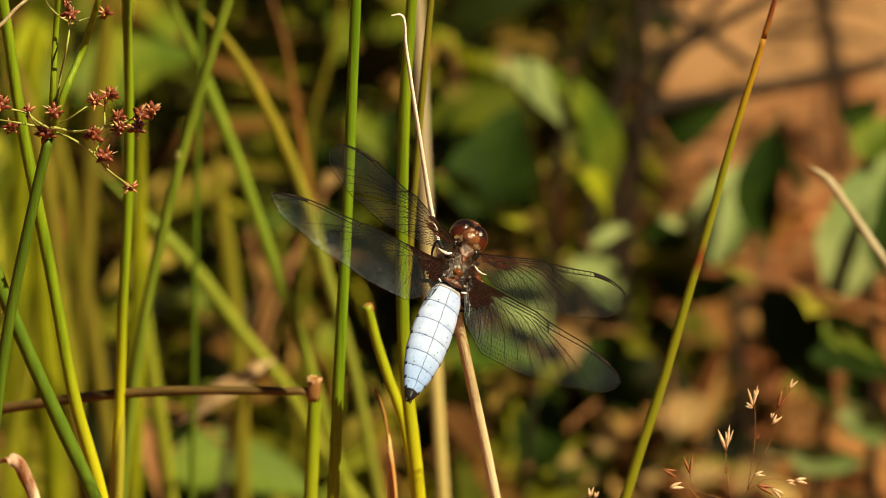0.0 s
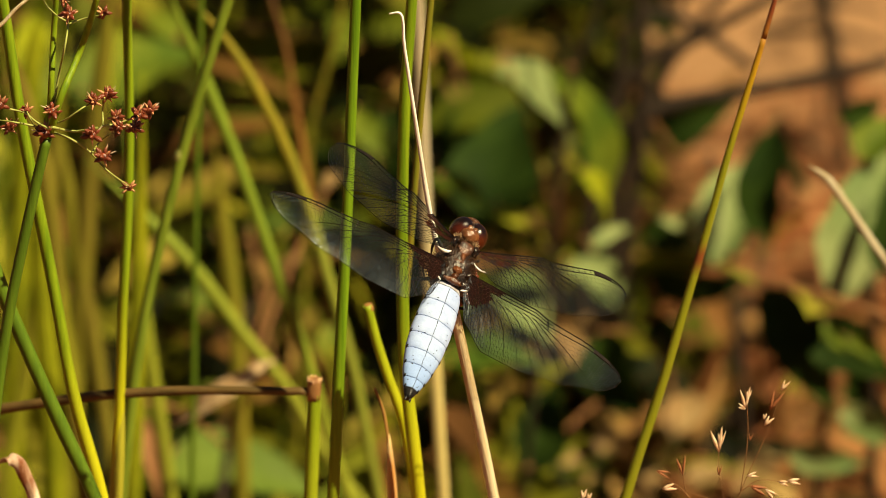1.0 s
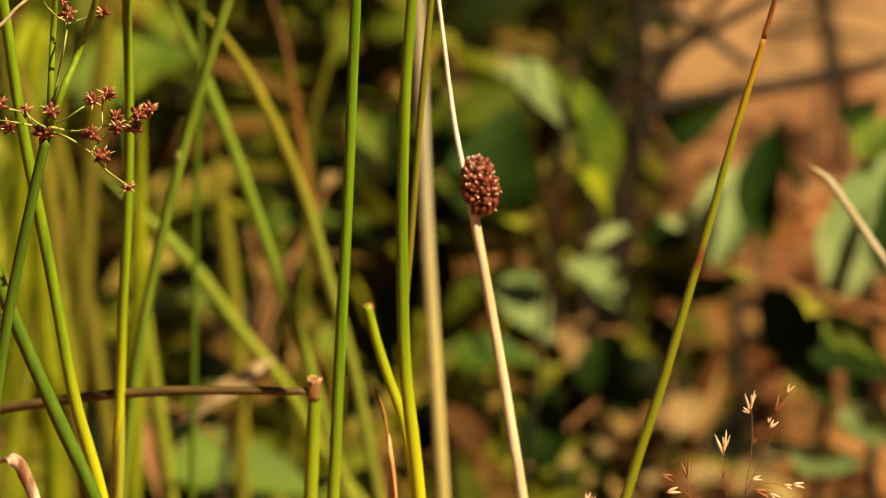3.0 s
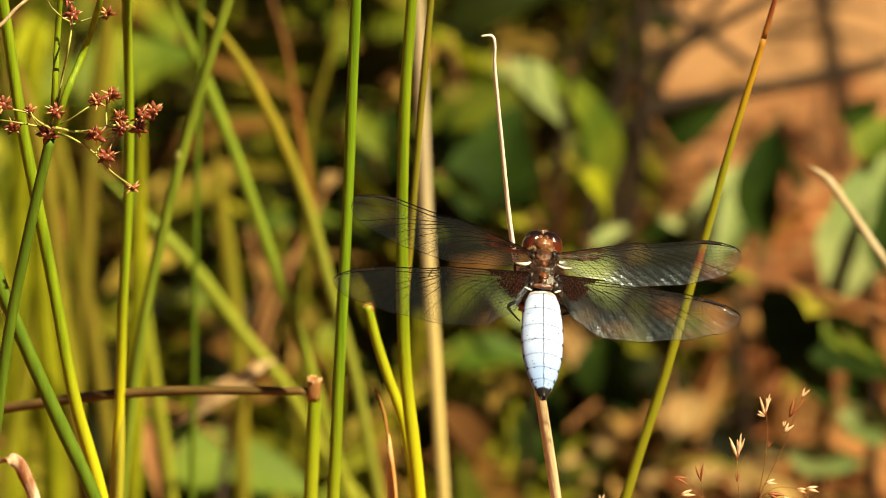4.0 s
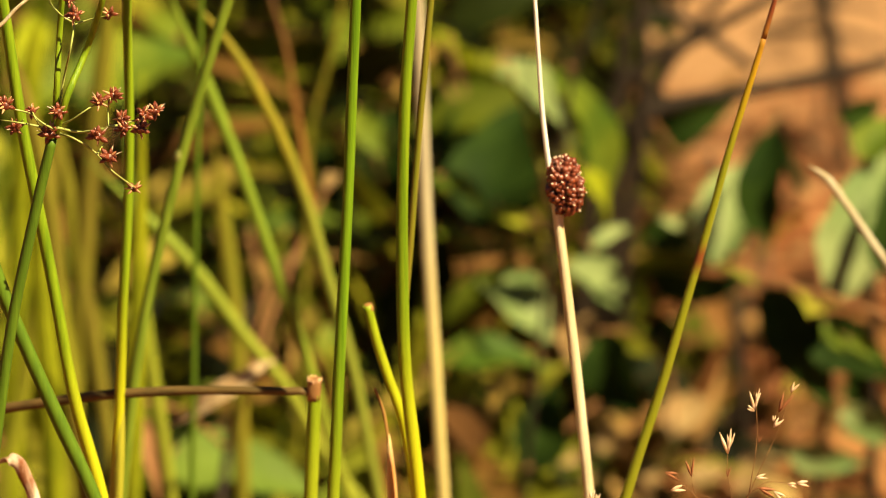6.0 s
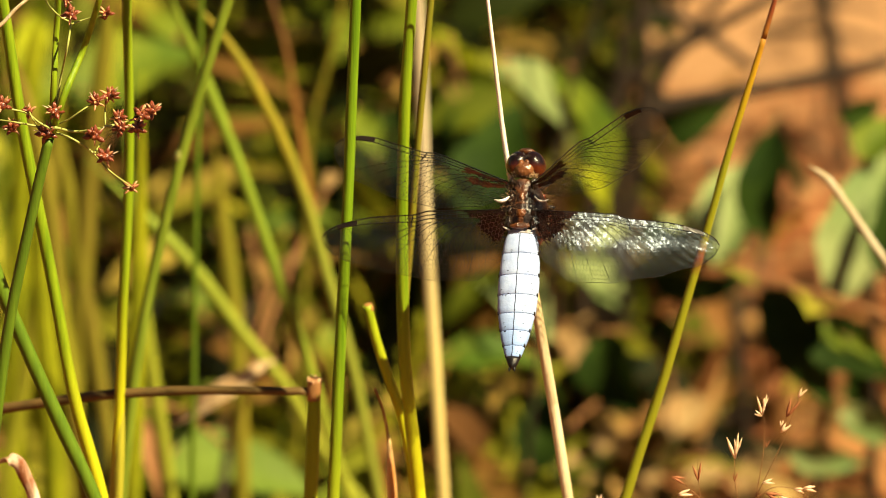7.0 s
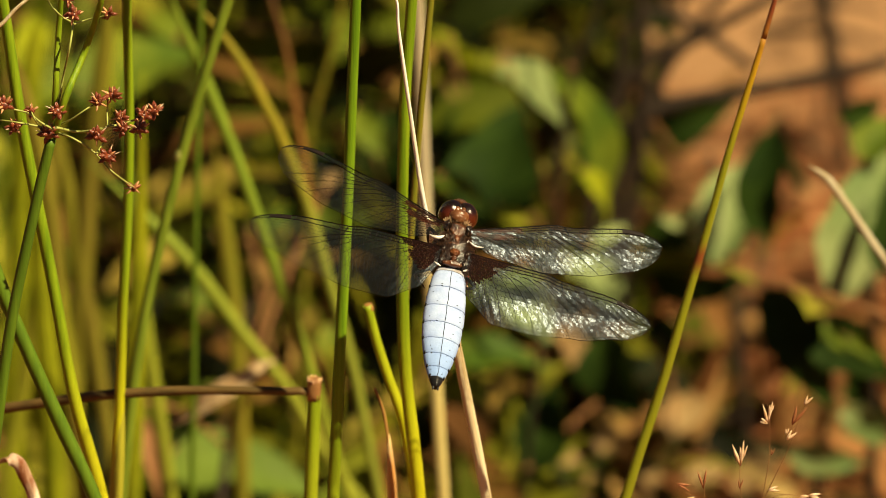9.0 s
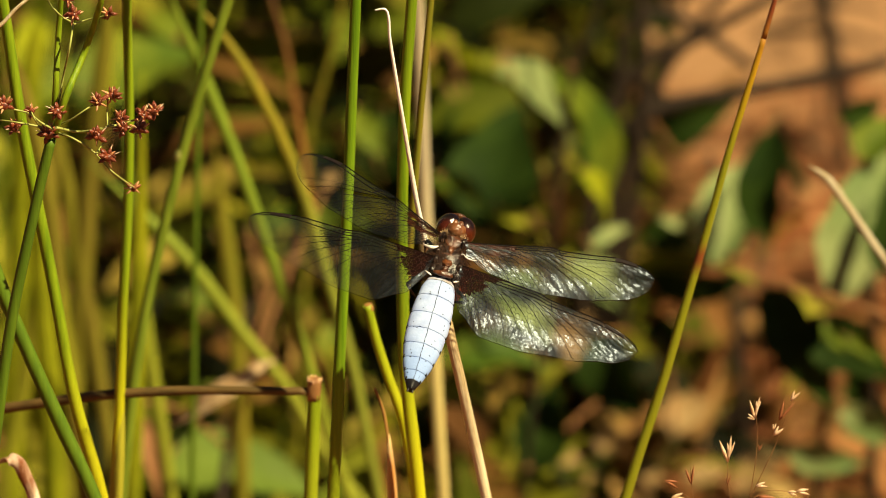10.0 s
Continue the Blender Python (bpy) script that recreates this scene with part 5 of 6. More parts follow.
# ---- grass panicle ----
grass = panicle((0.0368, -0.0350, -0.0020),
    [([(0.0368, -0.0350, -0.0020), (0.0491, -0.0350, 0.1942), (0.0494, -0.0350, 0.2242), (0.0526, -0.0350, 0.2362), (0.0570, -0.0350, 0.2472), (0.0587, -0.0350, 0.2526), (0.0602, -0.0350, 0.2570)], 0.00013),
     ([(0.0506, -0.0350, 0.2308), (0.0489, -0.0350, 0.2384), (0.0485, -0.0350, 0.2439), (0.0484, -0.0350, 0.2477)], 0.00010),
     ([(0.0526, -0.0350, 0.2365), (0.0537, -0.0350, 0.2461), (0.0535, -0.0350, 0.2526), (0.0531, -0.0350, 0.2559)], 0.00010),
     ([(0.0495, -0.0350, 0.2330), (0.0434, -0.0350, 0.2351), (0.0421, -0.0350, 0.2401), (0.0419, -0.0350, 0.2433)], 0.00010),
     ([(0.0434, -0.0350, 0.2351), (0.0413, -0.0350, 0.2373), (0.0388, -0.0350, 0.2386)], 0.00010),
     ([(0.0521, -0.0350, 0.2357), (0.0556, -0.0350, 0.2384), (0.0612, -0.0350, 0.2380)], 0.00010),
     ([(0.0526, -0.0350, 0.2365), (0.0551, -0.0350, 0.2376), (0.0576, -0.0350, 0.2367), (0.0589, -0.0350, 0.2354)], 0.00010),
     ([(0.0511, -0.0350, 0.2340), (0.0465, -0.0350, 0.2351), (0.0408, -0.0350, 0.2370)], 0.00010),
     ([(0.0504, -0.0350, 0.2330), (0.0282, -0.0350, 0.2264), (0.0251, -0.0350, 0.2340), (0.0245, -0.0350, 0.2360)], 0.00010)],
    [((0.0532, -0.0350, 0.2524), (0.0531, -0.0350, 0.2565), 0.00057, 0), ((0.0535, -0.0350, 0.2542), (0.0539, -0.0350, 0.2559), 0.00048, 0), ((0.0532, -0.0350, 0.2522), (0.0518, -0.0350, 0.2530), 0.00048, 0), ((0.0576, -0.0350, 0.2521), (0.0594, -0.0350, 0.2559), 0.00067, 1), ((0.0596, -0.0350, 0.2559), (0.0608, -0.0350, 0.2578), 0.00048, 0), ((0.0567, -0.0350, 0.2491), (0.0581, -0.0350, 0.2509), 0.00057, 0), ((0.0566, -0.0350, 0.2502), (0.0568, -0.0350, 0.2515), 0.00038, 0), ((0.0486, -0.0350, 0.2439), (0.0480, -0.0350, 0.2488), 0.00067, 0), ((0.0488, -0.0350, 0.2450), (0.0491, -0.0350, 0.2480), 0.00048, 0), ((0.0421, -0.0350, 0.2395), (0.0417, -0.0350, 0.2433), 0.00048, 1), ((0.0374, -0.0350, 0.2402), (0.0399, -0.0350, 0.2393), 0.00048, 1), ((0.0385, -0.0350, 0.2367), (0.0411, -0.0350, 0.2373), 0.00067, 0), ((0.0595, -0.0350, 0.2382), (0.0613, -0.0350, 0.2378), 0.00057, 0), ((0.0611, -0.0350, 0.2384), (0.0635, -0.0350, 0.2382), 0.00067, 0), ((0.0537, -0.0350, 0.2393), (0.0558, -0.0350, 0.2397), 0.00048, 0), ((0.0544, -0.0350, 0.2373), (0.0574, -0.0350, 0.2362), 0.00067, 1), ((0.0571, -0.0350, 0.2367), (0.0591, -0.0350, 0.2351), 0.00048, 0), ((0.0486, -0.0350, 0.2395), (0.0488, -0.0350, 0.2415), 0.00029, 1), ((0.0242, -0.0350, 0.2347), (0.0244, -0.0350, 0.2367), 0.00057, 0), ((0.0251, -0.0350, 0.2345), (0.0255, -0.0350, 0.2360), 0.00048, 0), ((0.0541, -0.0350, 0.2461), (0.0544, -0.0350, 0.2476), 0.00024, 1)],
    "fine dry grass panicle with pale spikelets")

# ---- leafy plants behind the rushes ----
leafy_plant("low plant with broad pale leaves and green leaves darkened for shade", (0.0283, 0.5300, 0.0), [
    ((0.0249, 0.4625, 0.1378), (0.522, 0.455, -0.722), (0.2, -0.4, 0.9), 0.0343, 0.0151, M_LEAFPALE),
    ((0.0361, 0.4750, 0.1225), (0.218, 0.210, -0.953), (0.2, -0.4, 0.9), 0.0496, 0.0148, M_LEAF),
    ((0.0409, 0.4750, 0.1005), (0.657, 0.724, 0.212), (0.1, -0.9, 0.6), 0.0144, 0.0040, M_LEAFPALE),
    ((0.0375, 0.4625, 0.1148), (0.381, 0.273, -0.884), (0.2, -0.4, 0.9), 0.0191, 0.0074, M_LEAFBRIGHT),
    ((0.0163, 0.5050, 0.1093), (0.236, 0.750, 0.618), (-0.3, -0.9, -0.2), 0.0416, 0.0234, M_LEAFSHADE),
    ((0.0403, 0.5150, 0.1120), (0.105, 0.868, 0.486), (-0.3, -0.9, -0.2), 0.0360, 0.0113, M_LEAFSHADE),
    ((0.0027, 0.5350, 0.1065), (0.077, 0.949, 0.305), (-0.3, -0.9, -0.2), 0.0329, 0.0135, M_LEAFSHADE)])
leafy_plant("low plant with olive leaves on arching stalks", (0.0108, 0.5400, 0.0), [
    ((0.0076, 0.4700, 0.1114), (0.513, 0.613, -0.601), (0.2, -0.4, 0.9), 0.0339, 0.0092, M_LEAF),
    ((0.0207, 0.4750, 0.1025), (0.646, 0.467, -0.604), (0.2, -0.4, 0.9), 0.0223, 0.0048, M_BLADEBACK),
    ((0.0046, 0.5700, 0.1133), (0.255, 0.683, -0.684), (0.2, -0.4, 0.9), 0.0304, 0.0116, M_LEAFBRIGHT),
    ((0.0083, 0.5750, 0.1058), (0.793, 0.476, -0.379), (0.2, -0.4, 0.9), 0.0218, 0.0078, M_BLADEBACK),
    ((0.0142, 0.5900, 0.1064), (0.314, 0.950, 0.003), (0.2, -0.4, 0.9), 0.0219, 0.0082, M_DRYTAN),
    ((0.0273, 0.5350, 0.0959), (0.433, 0.674, 0.598), (0.1, -0.9, 0.6), 0.0154, 0.0070, M_OLIVE)])
leafy_plant("low plant with oval green leaves darkened for shade", (0.0773, 0.5200, 0.0), [
    ((0.0771, 0.4650, 0.1201), (0.068, 0.836, 0.544), (-0.3, -0.9, -0.2), 0.0373, 0.0159, M_LEAFSHADE),
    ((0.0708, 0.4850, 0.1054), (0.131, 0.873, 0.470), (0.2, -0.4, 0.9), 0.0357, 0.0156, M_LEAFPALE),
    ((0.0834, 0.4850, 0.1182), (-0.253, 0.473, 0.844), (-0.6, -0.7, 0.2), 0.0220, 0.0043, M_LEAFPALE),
    ((0.0562, 0.4950, 0.0963), (0.724, 0.573, 0.383), (-0.3, -0.9, -0.2), 0.0182, 0.0109, M_LEAFSHADE),
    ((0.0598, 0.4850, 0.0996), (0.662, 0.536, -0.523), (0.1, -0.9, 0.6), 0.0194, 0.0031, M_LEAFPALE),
    ((0.0614, 0.5800, 0.0944), (0.990, 0.000, 0.138), (-0.3, -0.9, -0.2), 0.0298, 0.0136, M_LEAFSHADE),
    ((0.0540, 0.5800, 0.0999), (0.904, 0.000, -0.428), (-0.3, -0.9, -0.2), 0.0166, 0.0097, M_LEAFSHADE)])
leafy_plant("low plant with grey-green leaves", (0.1042, 0.4600, 0.0), [
    ((0.0992, 0.4150, 0.1281), (0.165, 0.685, 0.709), (0.2, -0.4, 0.9), 0.0455, 0.0188, M_LEAFPALE),
    ((0.1030, 0.4000, 0.1319), (0.068, 0.704, 0.707), (-0.3, -0.9, -0.2), 0.0295, 0.0091, M_LEAFSHADE),
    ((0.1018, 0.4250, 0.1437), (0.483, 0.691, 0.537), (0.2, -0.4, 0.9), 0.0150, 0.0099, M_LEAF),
    ((0.1011, 0.4650, 0.1366), (0.733, 0.651, 0.195), (-0.3, -0.9, -0.2), 0.0160, 0.0076, M_LEAFSHADE)])
leafy_plant("low plant with blue-green leaves, shade put in their colour", (0.0906, 0.4900, 0.0), [
    ((0.0834, 0.4150, 0.0935), (0.578, -0.306, -0.757), (0.0, -0.95, 0.1), 0.0340, 0.0125, M_LEAFSHADE),
    ((0.0962, 0.4125, 0.0945), (0.740, -0.210, -0.639), (0.0, -0.95, 0.1), 0.0247, 0.0134, M_LEAFSHADE),
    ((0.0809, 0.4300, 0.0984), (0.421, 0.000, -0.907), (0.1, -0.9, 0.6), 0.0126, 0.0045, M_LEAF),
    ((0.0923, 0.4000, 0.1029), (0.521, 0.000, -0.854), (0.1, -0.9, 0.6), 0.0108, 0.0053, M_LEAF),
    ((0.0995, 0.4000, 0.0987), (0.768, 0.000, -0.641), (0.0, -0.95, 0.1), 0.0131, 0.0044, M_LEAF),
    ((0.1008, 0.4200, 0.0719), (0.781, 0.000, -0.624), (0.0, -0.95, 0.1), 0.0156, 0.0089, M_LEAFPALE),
    ((0.1026, 0.4550, 0.0671), (0.558, -0.585, -0.588), (-0.3, -0.9, -0.2), 0.0178, 0.0100, M_LEAFSHADE),
    ((0.0916, 0.4200, 0.0645), (0.991, 0.000, -0.135), (0.0, -0.95, 0.1), 0.0201, 0.0075, M_LEAFPALE)])
leafy_plant("low plant with pointed pale green leaves", (0.0251, 0.5500, 0.0), [
    ((0.0181, 0.4750, 0.0825), (0.754, -0.379, -0.537), (0.2, -0.4, 0.9), 0.0274, 0.0159, M_LEAFPALE),
    ((0.0383, 0.4950, 0.0804), (0.762, -0.481, -0.434), (0.2, -0.4, 0.9), 0.0216, 0.0123, M_LEAFPALE),
    ((0.0121, 0.4600, 0.0744), (0.992, -0.000, -0.128), (0.2, -0.4, 0.9), 0.0308, 0.0114, M_LEAF),
    ((0.0366, 0.5100, 0.0624), (0.818, 0.000, -0.575), (0.2, -0.4, 0.9), 0.0089, 0.0075, M_DRYTAN),
    ((0.0312, 0.4650, 0.0747), (0.197, -0.746, -0.636), (0.2, -0.4, 0.9), 0.0139, 0.0077, M_DRYTAN),
    ((0.0258, 0.4800, 0.0622), (0.743, 0.000, 0.669), (0.2, -0.4, 0.9), 0.0119, 0.0063, M_OLIVE)])
leafy_plant("young plant with yellowing leaves", (0.0617, 0.5600, 0.0), [
    ((0.0593, 0.4900, 0.0500), (0.227, 0.945, 0.234), (0.2, -0.4, 0.9), 0.0220, 0.0093, M_DRYTAN),
    ((0.0704, 0.4800, 0.0898), (0.870, 0.000, -0.493), (0.2, -0.4, 0.9), 0.0164, 0.0045, M_OLIVE),
    ((0.0422, 0.4450, 0.0757), (0.417, -0.442, -0.794), (-0.3, -0.9, -0.2), 0.0235, 0.0166, M_LEAFSHADE),
    ((0.0548, 0.5000, 0.0644), (0.386, 0.000, -0.922), (-0.3, -0.9, -0.2), 0.0134, 0.0093, M_LEAFSHADE),
    ((0.0634, 0.4900, 0.0833), (1.000, 0.000, -0.029), (-0.3, -0.9, -0.2), 0.0266, 0.0102, M_LEAFSHADE),
    ((0.0237, 0.4550, 0.0587), (0.343, 0.454, 0.822), (-0.3, -0.9, -0.2), 0.0229, 0.0137, M_LEAFSHADE)])
leafy_plant("low plant with large soft green leaves", (-0.0830, 0.5800, 0.0), [
    ((-0.0723, 0.5150, 0.1296), (0.710, 0.704, 0.001), (0.2, -0.4, 0.9), 0.0443, 0.0196, M_LEAF),
    ((-0.0908, 0.5300, 0.1197), (0.729, 0.674, 0.118), (0.2, -0.4, 0.9), 0.0309, 0.0145, M_LEAF),
    ((-0.0706, 0.5550, 0.1283), (-0.702, 0.689, 0.181), (0.2, -0.4, 0.9), 0.0151, 0.0096, M_LEAF)])
leafy_plant("low plant with bright yellow-green leaves", (-0.1057, 0.6000, 0.0), [
    ((-0.1068, 0.5300, 0.0866), (0.217, 0.898, 0.383), (0.2, -0.4, 0.9), 0.0232, 0.0088, M_LEAFPALE),
    ((-0.1034, 0.5400, 0.1297), (0.146, 0.979, 0.142), (0.2, -0.4, 0.9), 0.0425, 0.0084, M_LEAFBRIGHT),
    ((-0.0900, 0.4900, 0.0712), (0.210, -0.870, -0.447), (0.1, -0.9, 0.6), 0.0239, 0.0071, M_LEAF),
    ((-0.1074, 0.5050, 0.0655), (0.223, 0.563, 0.796), (0.2, -0.4, 0.9), 0.0185, 0.0094, M_LEAFBRIGHT)])
leafy_plant("low plant with a soft green leaf near the ground", (-0.0470, 0.4700, 0.0), [
    ((-0.0470, 0.4100, 0.0653), (0.980, 0.000, -0.199), (0.2, -0.4, 0.9), 0.0375, 0.0200, M_LEAFSOFT),
    ((-0.0607, 0.5000, 0.0729), (0.744, 0.000, -0.668), (0.2, -0.4, 0.9), 0.0116, 0.0086, M_LEAF),
    ((-0.0346, 0.5050, 0.0930), (0.926, 0.373, -0.057), (0.1, -0.9, 0.6), 0.0279, 0.0056, M_LEAF),
    ((-0.0431, 0.4650, 0.0562), (0.867, 0.424, 0.261), (0.2, -0.4, 0.9), 0.0245, 0.0074, M_BLADEBACK),
    ((-0.0339, 0.4500, 0.0606), (0.971, 0.000, -0.241), (0.2, -0.4, 0.9), 0.0190, 0.0073, M_BLADEBACK),
    ((-0.0190, 0.4550, 0.0573), (0.559, 0.456, 0.692), (0.2, -0.4, 0.9), 0.0228, 0.0073, M_BLADEBACK),
    ((-0.0176, 0.4600, 0.0707), (0.903, -0.000, 0.429), (0.2, -0.4, 0.9), 0.0142, 0.0066, M_LEAF),
    ((-0.0279, 0.4650, 0.0776), (0.389, 0.722, 0.573), (0.2, -0.4, 0.9), 0.0144, 0.0055, M_LEAF)])
# some of these leaves are added to brighten ground that should be sunlit
leafy_plant("tan dead leaves, some added in place of sunlit ground", (0.0452, 0.5600, 0.0), [
    ((0.0323, 0.4950, 0.0320), (0.125, 0.829, 0.545), (0.2, -0.4, 0.9), 0.0125, 0.0064, M_DRYTAN),
    ((0.0405, 0.5050, 0.0363), (-0.049, 0.888, 0.457), (0.2, -0.4, 0.9), 0.0117, 0.0060, M_DRYTAN),
    ((0.0055, 0.4800, 0.0505), (0.053, 0.918, 0.394), (0.2, -0.4, 0.9), 0.0227, 0.0070, M_DRYTAN),
    ((0.0048, 0.4750, 0.0365), (0.091, 0.917, 0.388), (0.2, -0.4, 0.9), 0.0113, 0.0070, M_DRYTAN),
    ((0.0173, 0.4950, 0.0368), (0.052, 0.694, 0.718), (0.2, -0.4, 0.9), 0.0150, 0.0045, M_OLIVE),
    ((0.0503, 0.4900, 0.0338), (0.088, 0.973, 0.215), (0.2, -0.4, 0.9), 0.0214, 0.0060, M_DRYTAN),
    ((0.0659, 0.5050, 0.0273), (0.727, 0.672, 0.141), (0.2, -0.4, 0.9), 0.0155, 0.0064, M_DRYTAN),
    ((0.0796, 0.5050, 0.0279), (0.660, 0.574, 0.485), (0.2, -0.4, 0.9), 0.0181, 0.0086, M_DRYTAN),
    ((0.0665, 0.5550, 0.0261), (0.392, 0.859, 0.331), (0.2, -0.4, 0.9), 0.0121, 0.0058, M_DRYTAN)])
leafy_plant("withered grass plant with limp tan leaves", (-0.0575, 0.3300, 0.0), [
    ((-0.0497, 0.2450, 0.1476), (-0.781, 0.326, -0.532), (0.1, -0.9, 0.6), 0.0319, 0.0046, M_STRAW),
    ((-0.0678, 0.3350, 0.0987), (0.297, -0.424, -0.855), (0.1, -0.9, 0.6), 0.0245, 0.0046, M_BROWN),
    ((-0.0258, 0.4450, 0.1258), (0.343, 0.939, 0.015), (0.2, -0.4, 0.9), 0.0111, 0.0029, M_DRYTAN),
    ((-0.0359, 0.4400, 0.1071), (0.904, 0.000, 0.427), (0.2, -0.4, 0.9), 0.0070, 0.0040, M_DRYTAN)])
leafy_plant("low sprawling plant with green leaves darkened for shade", (-0.0170, 0.5600, 0.0), [
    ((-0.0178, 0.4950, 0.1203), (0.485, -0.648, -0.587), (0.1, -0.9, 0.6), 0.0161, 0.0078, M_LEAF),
    ((-0.0169, 0.5500, 0.0904), (0.189, 0.538, 0.822), (-0.3, -0.9, -0.2), 0.0387, 0.0191, M_LEAFSHADE),
    ((-0.0293, 0.5750, 0.0815), (0.254, 0.445, 0.859), (-0.3, -0.9, -0.2), 0.0234, 0.0129, M_LEAFSHADE),
    ((-0.0006, 0.5550, 0.0757), (0.350, 0.613, 0.708), (-0.3, -0.9, -0.2), 0.0170, 0.0112, M_LEAFSHADE),
    ((-0.0079, 0.6250, 0.1019), (0.747, 0.640, 0.180), (-0.3, -0.9, -0.2), 0.0163, 0.0099, M_LEAFSHADE),
    ((0.0075, 0.6450, 0.1010), (0.712, 0.687, 0.145), (-0.3, -0.9, -0.2), 0.0151, 0.0117, M_LEAFSHADE),
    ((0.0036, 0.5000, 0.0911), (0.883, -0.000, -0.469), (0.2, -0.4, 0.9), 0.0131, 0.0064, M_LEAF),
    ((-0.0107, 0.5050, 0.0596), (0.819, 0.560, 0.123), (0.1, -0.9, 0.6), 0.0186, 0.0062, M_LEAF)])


# ---- loose undergrowth and litter ----
def tangle(name, label, mat, x0, x1, count, seed, low):
    rng = random.Random(seed)
    b = Build()
    for k in range(count):
        x, y = rng.uniform(x0, x1), rng.uniform(0.34, 0.92)
        if mat is M_TANGLE_LIT and y > 0.60:
            continue
        edge = 0.036 if y > 0.83 else 0.048
        if x > 0.08 and y > 0.68:
            continue
        if x > edge and rng.random() > max(0.0 if y > 0.82 else 0.05, 1 - (x - edge) / 0.014):
            continue
        if mat is M_TANGLE_LIGHT and rng.random() < (x + 0.12) / 0.03:
            continue
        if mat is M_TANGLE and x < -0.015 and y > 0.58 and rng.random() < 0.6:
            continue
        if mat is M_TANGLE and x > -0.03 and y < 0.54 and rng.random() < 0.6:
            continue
        z = rng.uniform(0.0, 0.17) * min(1.0, (y - 0.28) / 0.4) * (1.0 if x < 0.02 else 0.45) * low
        ln = rng.uniform(0.010, 0.046)
        d = Vector((rng.uniform(-1, 1), rng.uniform(-1, 0.4), rng.uniform(-.6, 1)))
        f = Vector((rng.uniform(-1, 1), rng.uniform(-1, 0.4), rng.uniform(-.2, 1)))
        leaf_shape(b, (x, y, z + 0.004), d, f, ln, min(ln, 0.03) * rng.choice((0.07, 0.10, 0.14, 0.3, 0.5)), steps=4)
    return tagged(new(name, b.mesh(name, mat)), label, "undergrowth", kind="stuff")


def litter():
    rng = random.Random(31)
    b = Build()
    for k in range(5200):
        x, y = rng.uniform(-0.2, 0.24), rng.uniform(0.35, 1.1)
        if rng.random() < (0.97 if y > 0.85 and x > 0.04 else 0.6 if y > 0.80 or x < 0.02 else 0.0):
            continue
        if rng.random() < 0.65:
            a = rng.gauss(0.2, 0.5)
            d = Vector((math.cos(a), math.sin(a), rng.uniform(-.15, .15))) * rng.uniform(0.008, 0.03)
            p = Vector((x, y, 0.004 + rng.random() * 0.006))
            b.ring_tube([p, p + d * 0.5 + Vector((0, 0, 0.001)), p + d], [0.0005, 0.0006, 0.0003], 4)
        else:
            ln = rng.uniform(0.005, 0.014)
            leaf_shape(b, (x, y, 0.006), (rng.uniform(-1, 1), rng.uniform(-1, 1), rng.uniform(-.3, .3)), (rng.uniform(-.5, .5), rng.uniform(-.5, .5), 1), ln, ln * 0.6, steps=4)
    return tagged(new("litter", b.mesh("litter", M_LITTER)), "dry needles and leaf scraps on the soil", "litter", kind="stuff")


def dry_scraps():
    """Sunlit dead leaves between the plants."""
    rng = random.Random(77)
    b = Build()
    for k in range(300):
        x, y = rng.uniform(0.0, 0.12), rng.uniform(0.44, 0.66)
        if 0.0 < x < 0.045 and rng.random() < 0.6:
            continue
        ln = rng.uniform(0.010, 0.040)
        leaf_shape(b, (x, y, 0.006 + rng.random() ** 2 * 0.03), (rng.uniform(-1, 1), rng.uniform(-.6, .6), rng.uniform(-.3, .9)), (rng.uniform(-.6, .8), rng.uniform(-.9, .2), 1), ln, min(ln, 0.025) * rng.choice((0.08, 0.12, 0.2, 0.45)), steps=5)
    return tagged(new("leaf_litter", b.mesh("leaf_litter", M_DRYLEAF)), "dry tan and olive dead leaves on the soil", "litter", kind="stuff")


def pebbles():
    rng = random.Random(41)
    b = Build()
    for k in range(420):
        x, y = rng.uniform(-0.08, 0.055), rng.uniform(0.42, 0.66)
        r = rng.uniform(0.003, 0.009)
        b.blob((x, y, r * 0.4), (r, r * rng.uniform(.6, 1), r * rng.uniform(.5, .8)), Matrix.Rotation(rng.uniform(0, 3), 3, 'Z'), 8, 5)
    return tagged(new("gravel", b.mesh("gravel", M_PEBBLE)), "small tan stones scattered on soil darkened for shade", "gravel", kind="stuff")


